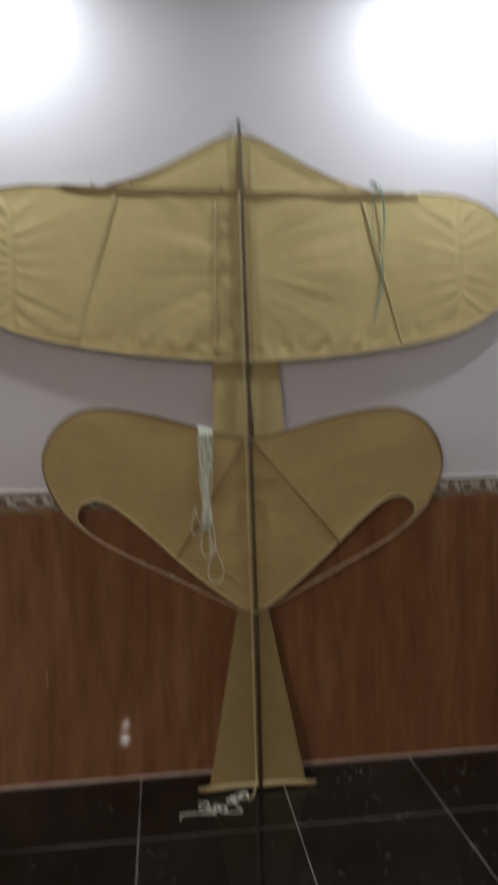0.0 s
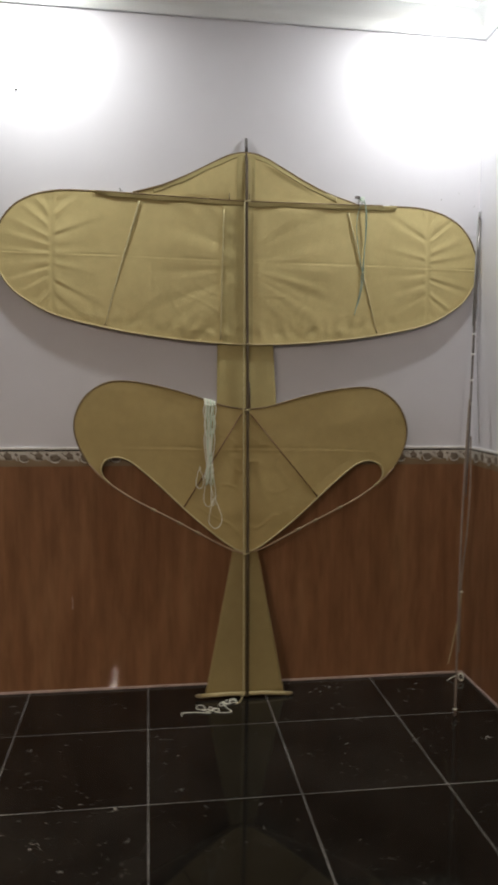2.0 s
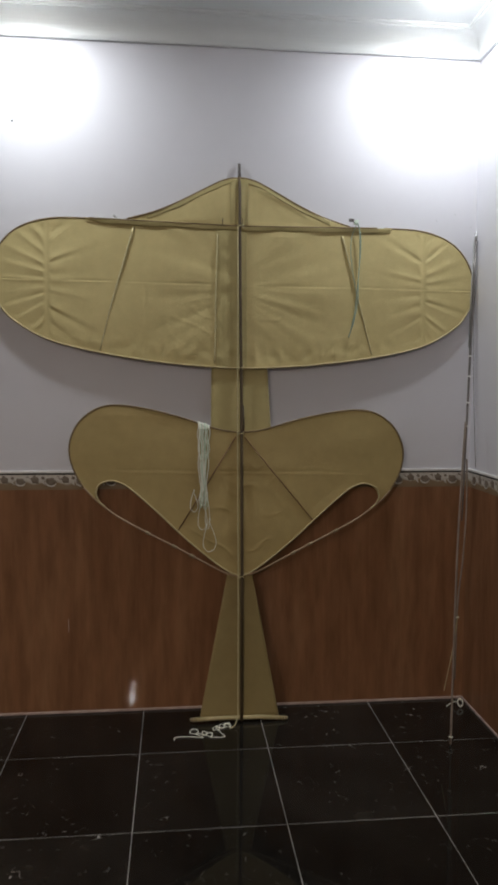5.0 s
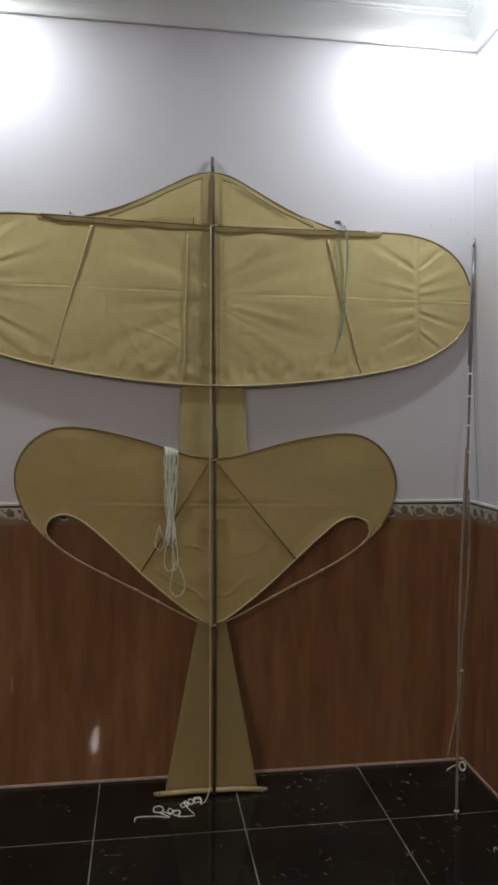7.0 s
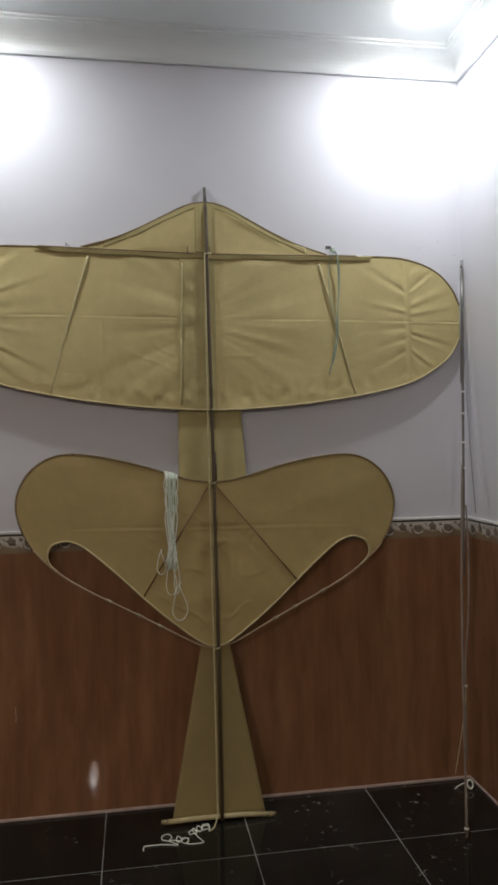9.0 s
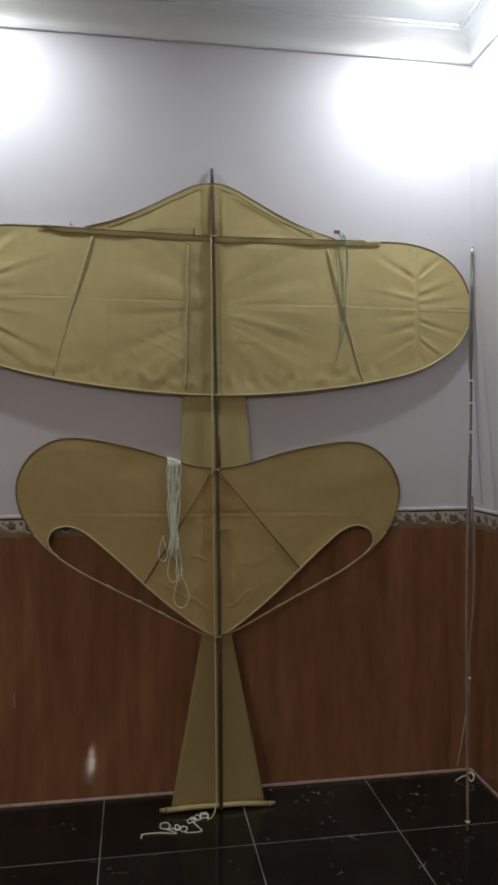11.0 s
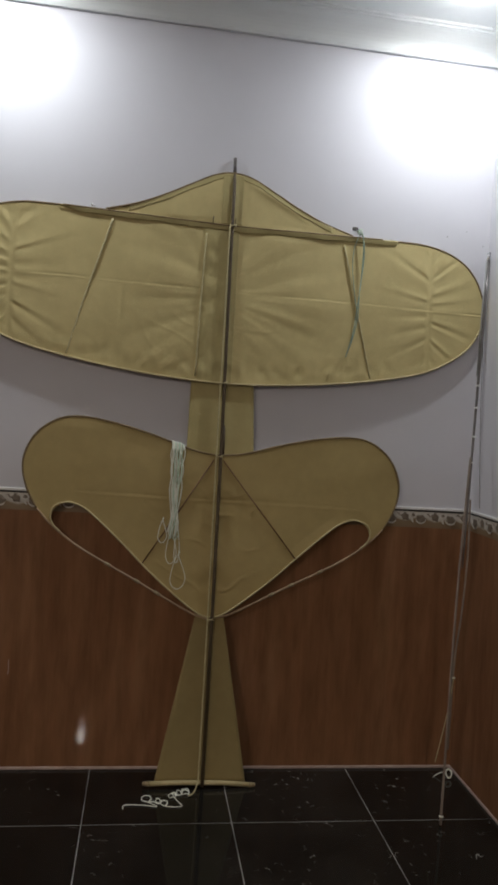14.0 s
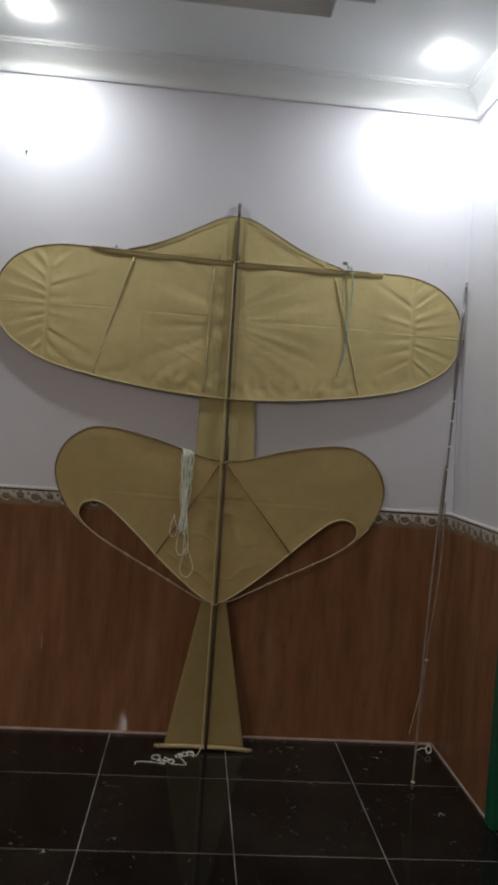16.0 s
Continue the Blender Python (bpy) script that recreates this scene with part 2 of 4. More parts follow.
# ---- mesh helpers ----
def part(name, bm, mat, parent=None, label="", smooth=False):
    me = bpy.data.meshes.new(name)
    bm.to_mesh(me)
    bm.free()
    me.materials.append(mat)
    if smooth:
        for p in me.polygons:
            p.use_smooth = True
    ob = new(name, me)
    if parent:
        ob.parent = parent
    if label:
        tagged(ob, label)
    return ob


def empty(name, at=(0, 0, 0)):
    ob = new(name)
    ob.location = at
    return ob


def box(x0, x1, y0, y1, z0, z1, bevel=0.0, bm=None):
    own = bm is None
    bm = bmesh.new() if own else bm
    r = bmesh.ops.create_cube(bm, size=1.0)
    bmesh.ops.transform(bm, matrix=Matrix.Translation(((x0 + x1) / 2, (y0 + y1) / 2, (z0 + z1) / 2)) @ Matrix.Diagonal((x1 - x0, y1 - y0, z1 - z0, 1)), verts=r["verts"])
    if bevel:
        edges = list({e for v in r["verts"] for e in v.link_edges})
        bmesh.ops.bevel(bm, geom=edges, offset=bevel, segments=2, affect="EDGES", profile=0.5)
    return bm


def prism(outline, z0, z1):
    """A plan outline, raised from z0 to z1."""
    bm = bmesh.new()
    f = bm.faces.new([bm.verts.new((x, y, z0)) for x, y in outline])
    r = bmesh.ops.extrude_face_region(bm, geom=[f])
    bmesh.ops.translate(bm, verts=[v for v in r["geom"] if isinstance(v, bmesh.types.BMVert)], vec=(0, 0, z1 - z0))
    bmesh.ops.recalc_face_normals(bm, faces=bm.faces)
    return bm


def smooth_line(pts, n=10):
    """A Catmull-Rom line through a few control points."""
    pts = [Vector(p) for p in pts]
    ends = [pts[0] * 2 - pts[1], *pts, pts[-1] * 2 - pts[-2]]
    out = []
    for a, b, c, d in zip(ends, ends[1:], ends[2:], ends[3:]):
        for k in range(n):
            t = k / n
            out.append(0.5 * (2 * b + (c - a) * t + (2 * a - 5 * b + 4 * c - d) * t * t + (3 * b - a - 3 * c + d) * t ** 3))
    return out + [pts[-1]]


def tube(path, r0, r1=None, sides=8, bm=None):
    """A round rod or cord along a path, tapering from r0 to r1."""
    bm = bmesh.new() if bm is None else bm
    r1 = r0 if r1 is None else r1
    path = [Vector(p) for p in path]
    side, rings = None, []
    for k, p in enumerate(path):
        d = (path[min(k + 1, len(path) - 1)] - path[max(k - 1, 0)]).normalized()
        if side is None:
            side = d.orthogonal().normalized()
        side = (side - d * side.dot(d)).normalized()
        up = d.cross(side)
        r = r0 + (r1 - r0) * k / (len(path) - 1)
        rings.append([bm.verts.new(p + (side * math.cos(a) + up * math.sin(a)) * r) for a in (2 * math.pi * j / sides for j in range(sides))])
    for a, b in zip(rings, rings[1:]):
        for j in range(sides):
            bm.faces.new((a[j], a[(j + 1) % sides], b[(j + 1) % sides], b[j]))
    bm.faces.new(rings[0][::-1])
    bm.faces.new(rings[-1])
    return bm


def disc(x, y, z, r, depth, axis="z", sides=24, bm=None):
    bm = bmesh.new() if bm is None else bm
    turn = {"z": Matrix(), "y": Matrix.Rotation(math.pi / 2, 4, "X"), "x": Matrix.Rotation(math.pi / 2, 4, "Y")}[axis]
    bmesh.ops.create_cone(bm, cap_ends=True, segments=sides, radius1=r, radius2=r, depth=depth, matrix=Matrix.Translation((x, y, z)) @ turn)
    return bm


# ---- room ----
EAST, WEST, SOUTH, DADO, TOP = 1.256, -4.2, -14.0, 1.173, 3.72
DOOR_A, DOOR_B, DOOR_H = -0.768, -1.715, 2.12   # the green door in the east wall


def wall(name, bm, label):
    return tagged(part(name, bm, PAINT), label, "wall", kind="structure")


wall("wall_north", box(WEST - 0.15, EAST + 0.15, 0.0, 0.15, -0.1, TOP), "pale lavender-white painted plaster wall behind the kite")
bm = bmesh.new()
box(EAST, EAST + 0.15, DOOR_A, 0.0, -0.1, TOP, bm=bm)
box(EAST, EAST + 0.15, SOUTH, DOOR_B, -0.1, TOP, bm=bm)
box(EAST, EAST + 0.15, DOOR_B, DOOR_A, DOOR_H, TOP, bm=bm)
wall("wall_east", bm, "pale painted plaster wall with a doorway")
wall("wall_west", box(WEST - 0.15, WEST, SOUTH, 0.0, -0.1, TOP), "pale painted plaster wall")
wall("wall_south", box(WEST - 0.15, EAST + 0.15, SOUTH - 0.15, SOUTH, -0.1, TOP), "pale painted plaster wall")

# tray ceiling: a lower margin with stepped inner corner round a raised middle
bm = prism([(WEST, 0), (WEST, -0.575), (0.335, -0.575), (0.335, -0.72), (0.50, -0.72), (0.50, -0.88), (0.67, -0.88), (0.67, SOUTH), (EAST, SOUTH), (EAST, 0)], SOFFIT, SOFFIT + RISE)
box(WEST, EAST, SOUTH, 0, SOFFIT + RISE, SOFFIT + RISE + 0.1, bm=bm)
tagged(part("ceiling", bm, CEIL), "white painted tray ceiling with stepped plaster margin", "ceiling", kind="structure")


def cornice(name, a, b, inward, mitre):
    """A coved plaster moulding along the top of a wall, from a to b; inward points into the room."""
    z = SOFFIT
    prof = [(0.0, -0.125), (0.016, -0.125), (0.022, -0.112), (0.022, -0.104)]
    prof += [(0.022 + 0.075 * (1 - math.cos(t)), -0.104 + 0.086 * math.sin(t)) for t in (k * math.pi / 16 for k in range(1, 9))]
    prof += [(0.097, -0.01), (0.112, -0.01), (0.112, 0.0), (0.0, 0.0)]
    bm = bmesh.new()
    run = (Vector(b) - Vector(a)).normalized()
    rings = [[bm.verts.new((p[0] + inward[0] * d + m * d * run.x, p[1] + inward[1] * d + m * d * run.y, z + h)) for d, h in prof] for p, m in ((a, mitre[0]), (b, mitre[1]))]
    n = len(prof)
    for k in range(n):
        bm.faces.new((rings[0][k], rings[0][(k + 1) % n], rings[1][(k + 1) % n], rings[1][k]))
    bm.faces.new(rings[0])
    bm.faces.new(rings[1][::-1])
    bmesh.ops.recalc_face_normals(bm, faces=bm.faces)
    return tagged(part(name, bm, CEIL), "white coved plaster cornice", "cornice", kind="structure")


cornice("trim_cornice_north", (WEST, -0.0005), (EAST, -0.0005), (0, -1), (0, -1))
cornice("trim_cornice_east", (EAST - 0.0005, 0.0), (EAST - 0.0005, SOUTH), (-1, 0), (1, 0))

# dado of wood-look tile, with a glazed border and a white bead on top
PROUD = 0.008


def dado_run(tag, horizontal, at, a, b, sign):
    """Dado, border and bead along one wall. horizontal: along x at y = at, else along y at x = at."""
    def run(name, d0, d1, z0, z1, mat, label, cat, bev=0.0):
        lo, hi = sorted((at + sign * d0, at + sign * d1))
        bm = box(a, b, lo, hi, z0, z1, bev) if horizontal else box(lo, hi, a, b, z0, z1, bev)
        if name == "border":
            bmesh.ops.translate(bm, verts=bm.verts, vec=(0, 0, -DADO))
        ob = tagged(part(name + "_" + tag, bm, mat), label, cat, kind="structure")
        if name == "border":
            ob.location.z = DADO
        return ob
    run("dado", 0, PROUD, 0.012, DADO, WOOD_TILE, "glossy reddish-brown wood-look wall tile dado", "wall tile")
    border = run("border", 0, PROUD, DADO, 1.249, BORDER, "glazed border tile strip with dark flowers", "border tile")
    run("trim_shadow", 0, PROUD - 0.003, 1.249, 1.257, DARK_GAP, "dark joint under the white bead", "joint")
    run("trim_bead", 0, PROUD + 0.003, 1.257, 1.270, WHITE_TRIM, "thin white bead over the border", "trim", 0.003)
    run("baseboard_grout", 0, PROUD + 0.004, 0.0, 0.014, GROUT_PINK, "pale pinkish grout line along the floor", "grout", 0.003)
    return border


def flower_mesh():
    """One dark rosette in low relief with lobed petals, lying in the x-z plane."""
    bm = bmesh.new()
    c = bm.verts.new((0, -0.0035, 0))
    rim = []
    for k in range(30):
        a = 2 * math.pi * k / 30
        r = 0.0205 * (1 + 0.13 * math.cos(5 * a + 0.6) + 0.06 * math.cos(3 * a))
        rim.append((bm.verts.new((1.2 * r * math.cos(a), -0.0005, r * math.sin(a))), bm.verts.new((0.72 * r * math.cos(a), -0.003, 0.6 * r * math.sin(a)))))
    for k in range(30):
        (a, b), (d, e) = rim[k], rim[(k + 1) % 30]
        bm.faces.new((a, d, e, b))
        bm.faces.new((b, e, c))
    me = bpy.data.meshes.new("flower")
    bm.to_mesh(me)
    bm.free()
    me.materials.append(FLOWER_DARK)
    return me


def leaf_mesh(mat, length, width):
    bm = bmesh.new()
    n = 9
    up = [bm.verts.new((length * k / n, -0.002, width * math.sin(math.pi * k / n) * (1 - 0.3 * k / n) + 0.006 * math.sin(5 * k / n))) for k in range(n + 1)]
    lo = [bm.verts.new((length * k / n, -0.0008, -0.5 * width * math.sin(math.pi * k / n) + 0.006 * math.sin(5 * k / n) - 0.001)) for k in range(n + 1)]
    for k in range(n):
        bm.faces.new((lo[k], lo[k + 1], up[k + 1], up[k]))
    me = bpy.data.meshes.new("leaf")
    bm.to_mesh(me)
    bm.free()
    me.materials.append(mat)
    return me


def crescent_mesh():
    """The pale turned-up rim below a rosette."""
    bm = bmesh.new()
    n = 16
    rings = []
    for k in range(n + 1):
        a = math.pi * (1.02 + 0.96 * k / n)
        w = 0.0065 * math.sin(math.pi * k / n) + 0.001
        rings.append([bm.verts.new((1.25 * r * math.cos(a), y, 0.95 * r * math.sin(a))) for r, y in ((0.019, -0.0026), (0.019 + w / 2, -0.0034), (0.019 + w, -0.0008))])
    for p, q in zip(rings, rings[1:]):
        for j in range(2):
            bm.faces.new((p[j], q[j], q[j + 1], p[j + 1]))
    me = bpy.data.meshes.new("crescent")
    bm.to_mesh(me)
    bm.free()
    me.materials.append(FLOWER_PALE)
    return me


CRESCENT = crescent_mesh()
FLOWER, LEAF_PALE, LEAF_DARK = flower_mesh(), leaf_mesh(FLOWER_PALE, 0.055, 0.014), leaf_mesh(FLOWER_DARK, 0.045, 0.009)


def flowers(border, start, count, place):
    """Rosettes and curling leaves along a border strip."""
    rng = random.Random(5)
    for k in range(count):
        for me, name, dx, dz, tilt, s in ((FLOWER, "flower", 0, 0.042, 0, 1.0), (CRESCENT, "crescent", 0, 0.042, 0.1, 1.0), (FLOWER, "flower", 0.072, 0.052, 0.7, 0.86), (LEAF_PALE, "leaf", 0.092, 0.044, 0.5, 0.62), (LEAF_PALE, "leaf", 0.022, 0.050, -0.5, 0.5), (LEAF_DARK, "leaf", 0.026, 0.064, 0.25, 0.6), (FLOWER, "bud", 0.112, 0.060, 0.4, 0.36)):
            ob = new(name, me)
            ob.parent = border
            ob.matrix_basis = place(start + 0.15 * k + dx, dz) @ Matrix.Rotation(tilt + rng.uniform(-0.15, 0.15), 4, "Y") @ Matrix.Scale(s * rng.uniform(0.92, 1.08), 4)


border_n = dado_run("north", True, 0.0, WEST, EAST - PROUD, -1)
chip = part("glaze_chip", tube([(-0.862, -PROUD - 0.0002, 0.50), (-0.863, -PROUD - 0.0006, 0.48), (-0.861, -PROUD - 0.0006, 0.455), (-0.863, -PROUD - 0.0002, 0.435)], 0.0012, 0.0016, 6), GROUT_PINK, bpy.data.objects["dado_north"], "pale chip in the glaze")
border_e1 = dado_run("east", False, EAST, DOOR_A + 0.0, 0.0, -1)
dado_run("east_rear", False, EAST, SOUTH, DOOR_B, -1)
dado_run("west", False, WEST, SOUTH, 0.0, 1)
flowers(border_n, -1.69, 20, lambda u, dz: pose(u, -PROUD - 0.0004, dz))
flowers(border_e1, 0.09, 5, lambda u, dz: pose(EAST - PROUD - 0.0004, -u, dz, 0, 0, -90))


# ---- green door in the east wall ----
def green_door():
    door = tagged(empty("door_1", (EAST, (DOOR_A + DOOR_B) / 2, 0)), "closed green-painted metal door with dark glazed upper panes", "door", kind="structure")
    inv = Matrix.Translation(door.location).inverted()

    def add(name, bm, mat, parent=None, label=""):
        ob = part(name, bm, mat, parent or door, label)
        ob.matrix_parent_inverse = inv if parent is None else Matrix()
        return ob
    x0, x1 = EAST - 0.022, EAST + 0.10
    add("door_frame", box(x0, x1, DOOR_A - 0.07, DOOR_A - 0.001, 0.0, DOOR_H - 0.07, 0.004), GREEN_FRAME, None, "dark green steel door jamb")
    add("door_frame", box(x0, x1, DOOR_B + 0.001, DOOR_B + 0.07, 0.0, DOOR_H - 0.07, 0.004), GREEN_FRAME, None, "dark green steel door jamb")
    add("door_frame", box(x0, x1, DOOR_B + 0.001, DOOR_A - 0.001, DOOR_H - 0.069, DOOR_H - 0.001, 0.004), GREEN_FRAME, None, "dark green steel door head")
    ya, yb = DOOR_B + 0.074, DOOR_A - 0.074
    leaf = bmesh.new()
    a, b = EAST + 0.012, EAST + 0.05
    box(a, b, yb - 0.07, yb, 0.012, 2.045, 0.003, leaf)
    box(a, b, ya, ya + 0.07, 0.012, 2.045, 0.003, leaf)
    for z0, z1 in ((0.012, 0.10), (0.66, 0.75), (1.965, 2.045)):
        box(a, b, ya + 0.07, yb - 0.07, z0, z1, 0.003, leaf)
    add("leaf_frame", leaf, GREEN_FRAME, None, "green enamelled steel leaf frame")
    add("lower_panel", box(EAST + 0.022, EAST + 0.04, ya + 0.0702, yb - 0.0702, 0.1002, 0.6598, 0.002), GREEN_PANEL, None, "bright green pressed steel panel")
    step = (1.965 - 0.75) / 7
    for k in range(7):
        z = 0.75 + step * k
        if k:
            add("glazing_bar", box(a + 0.004, b - 0.004, ya + 0.0702, yb - 0.0702, z - 0.012, z + 0.012, 0.002), GREEN_FRAME)
        add("pane", box(EAST + 0.028, EAST + 0.034, ya + 0.0702, yb - 0.0702, z + (0.0122 if k else 0.0002), z + step - (0.0122 if k < 6 else 0.0002)), DARK_GLASS)
    return door


green_door()
tagged(part("door_threshold", box(EAST, EAST + 0.15, DOOR_B, DOOR_A, -0.1, -0.001), BLACK_TILE), "dark stone threshold under the door", "threshold", kind="structure")
tagged(part("wall_corridor", box(EAST + 0.155, EAST + 0.2, DOOR_B - 0.2, DOOR_A + 0.2, -0.1, 2.3), PAINT), "plain wall closing the doorway", "wall", kind="structure")


# ---- downlights ----
def downlight(lx, ly, up, radius):
    light = tagged(empty("downlight", (lx, ly, SOFFIT + up)), "round white ceiling downlight, switched on", "ceiling light", "ceiling downlights")
    bm = bmesh.new()
    prof = [(radius, -0.002), (radius + 0.001, -0.004), (radius + 0.003, -0.003), (radius + 0.004, -0.001), (radius, -0.001)]
    rings = [[bm.verts.new((r * math.cos(a), r * math.sin(a), h)) for r, h in prof] for a in (2 * math.pi * k / 32 for k in range(32))]
    for k in range(32):
        p, q = rings[k], rings[(k + 1) % 32]
        for j in range(5):
            bm.faces.new((p[j], p[(j + 1) % 5], q[(j + 1) % 5], q[j]))
    bmesh.ops.recalc_face_normals(bm, faces=bm.faces)
    part("bezel", bm, PLASTIC, light, "", True)
    dome = bmesh.new()
    bmesh.ops.create_uvsphere(dome, u_segments=24, v_segments=12, radius=radius, matrix=Matrix.Translation((0, 0, -0.004)) @ Matrix.Diagonal((1, 1, 0.62, 1)))
    part("diffuser", dome, LAMP_GLOW, light, "glowing frosted diffuser dome", True)
    return light


for lx, ly, up, radius, _ in LAMPS:
    downlight(lx, ly, up, radius)


# ---- cable trunking and socket ----
def trunking():
    t = tagged(empty("cable_trunking", (-1.283, 0, 1.36)), "white plastic cable trunking running down the wall to a socket", "cable trunking")
    inv = Matrix.Translation(t.location).inverted()
    body = part("body", box(-1.297, -1.262, -0.014, -0.0005, 1.358, SOFFIT - 0.126, 0.002), PLASTIC, t)
    cable = part("cable", tube(smooth_line([(-1.293, -0.006, SOFFIT - 0.12), (-1.297, -0.006, 2.9), (-1.300, -0.006, 2.4), (-1.307, -0.006, 1.8), (-1.309, -0.006, 1.357)], 8), 0.0020), CABLE_GREY, t, "thin grey cable beside the trunking")
    for ob in (body, cable):
        ob.matrix_parent_inverse = inv


def socket():
    s = tagged(empty("wall_socket", (-1.293, 0, 1.312)), "white square plastic wall socket with a switch", "socket")
    part("back_box", box(-0.043, 0.043, -0.026, -0.0005, -0.043, 0.043, 0.003), PLASTIC, s)
    part("faceplate", box(-0.044, 0.044, -0.034, -0.0262, -0.044, 0.044, 0.003), WHITE_TRIM, s)
    part("switch", box(0.008, 0.030, -0.040, -0.0338, 0.010, 0.032, 0.002), WHITE_TRIM, s, "small white rocker switch")
    for dx, dz, w, h in ((-0.014, 0.012, 0.004, 0.011), (-0.024, -0.014, 0.009, 0.004), (-0.002, -0.014, 0.009, 0.004)):
        part("pin_slot", box(dx - w / 2, dx + w / 2, -0.0346, -0.0338, dz - h / 2, dz + h / 2), DARK_GAP, s, "dark pin slot")


trunking()
socket()
tagged(part("wall_nail", tube([(-1.096, 0.0, 2.985), (-1.097, -0.010, 2.982), (-1.098, -0.014, 2.976)], 0.0028, 0.0034), DARK_GAP), "small dark nail in the painted wall", "nail")
for hx, hz, hr in ((1.043, 2.564, 0.0025), (1.139, 2.598, 0.0023), (1.226, 2.536, 0.0022)):
    tagged(part("nail_hole", disc(hx, -0.0006, hz, hr, 0.0016, "y", 10), CABLE_GREY), "small grey plugged nail hole in the painted wall", "nail hole", "nail holes in the wall")


# ---- the kite ----
LEAN_TOP, LEAN_FOOT = -0.03, -0.18


def on_kite(x, z, off=0.0, shear=0.0):
    """A place on the leaning kite, whose spine sags towards the wall and whose tips bow back; off: towards the room."""
    z = z - shear * x
    f = max(0.0, (2.81 - z) / 2.81)
    y = LEAN_TOP + (LEAN_FOOT - LEAN_TOP) * f ** 2.2 + (0.02 if x > 0 else 0.008) * min(1.0, (x / 1.2) ** 2)
    g = 1 + (y - LEAN_TOP - (LEAN_FOOT - LEAN_TOP) * f) / 3.25   # the sag's spread about the middle
    return Vector((-0.32 + (x + 0.331) * g, y - off, 1.64 + (z - 1.64) * g))


def table(points):
    """A smooth height over x through a few control points, with increasing x."""
    line = smooth_line([(x, 0, z) for x, z in points], 12)
    xs, zs = np.array([p.x for p in line]), np.array([p.z for p in line])
    order = np.argsort(xs)
    return lambda x: float(np.interp(x, xs[order], zs[order]))


def sheet(low, high, x0, x1, nx, nz, dent, shear, end=0.0):
    """Cloth between two edge lines, with dent(x, z, u) as its relief; u runs from 0 at the lower edge to 1."""
    bm = bmesh.new()
    cols = []
    for i in range(nx + 1):
        s = i / nx
        x = x0 + (x1 - x0) * (0.5 - 0.5 * math.cos(math.pi * s) if end else s)
        a, b = low(x), high(x)
        cols.append([bm.verts.new(on_kite(x, a + (b - a) * j / nz, dent(x, a + (b - a) * j / nz, j / nz), shear)) for j in range(nz + 1)])
    for p, q in zip(cols, cols[1:]):
        for j in range(nz):
            bm.faces.new((p[j], q[j], q[j + 1], p[j + 1]))
    return bm


def both_sides(half):
    return [(-x, z) for x, z in reversed(half) if x > 0] + list(half)


# control points of the bent canes, one half: distance from the spine, height
WING_RIM = [(0.74, 2.511), (0.90, 2.508), (1.02, 2.482), (1.11, 2.434), (1.172, 2.362), (1.206, 2.283), (1.213, 2.203), (1.192, 2.122), (1.14, 2.04), (1.062, 1.979), (0.95, 1.92), (0.79, 1.876), (0.55, 1.834), (0.28, 1.804), (0.0, 1.791)]
NOSE = [(0.0, 2.737), (0.085, 2.721), (0.19, 2.668), (0.30, 2.610), (0.42, 2.557), (0.56, 2.514)]
TAIL_RIM = [(0.0, 1.467), (0.12, 1.485), (0.30, 1.539), (0.46, 1.576), (0.60, 1.593), (0.70, 1.577), (0.785, 1.517), (0.832, 1.435), (0.842, 1.355), (0.820, 1.268), (0.775, 1.185), (0.70, 1.110), (0.57, 1.019), (0.32, 0.888), (0.10, 0.772), (0.0, 0.738)]
HOLE = [(0.0, 0.752), (0.06, 0.768), (0.16, 0.840), (0.28, 0.940), (0.40, 1.053), (0.50, 1.142), (0.57, 1.197), (0.63, 1.219)]
WING_SHEAR, TAIL_SHEAR = 0.008, 0.018
SEAM = 0.945


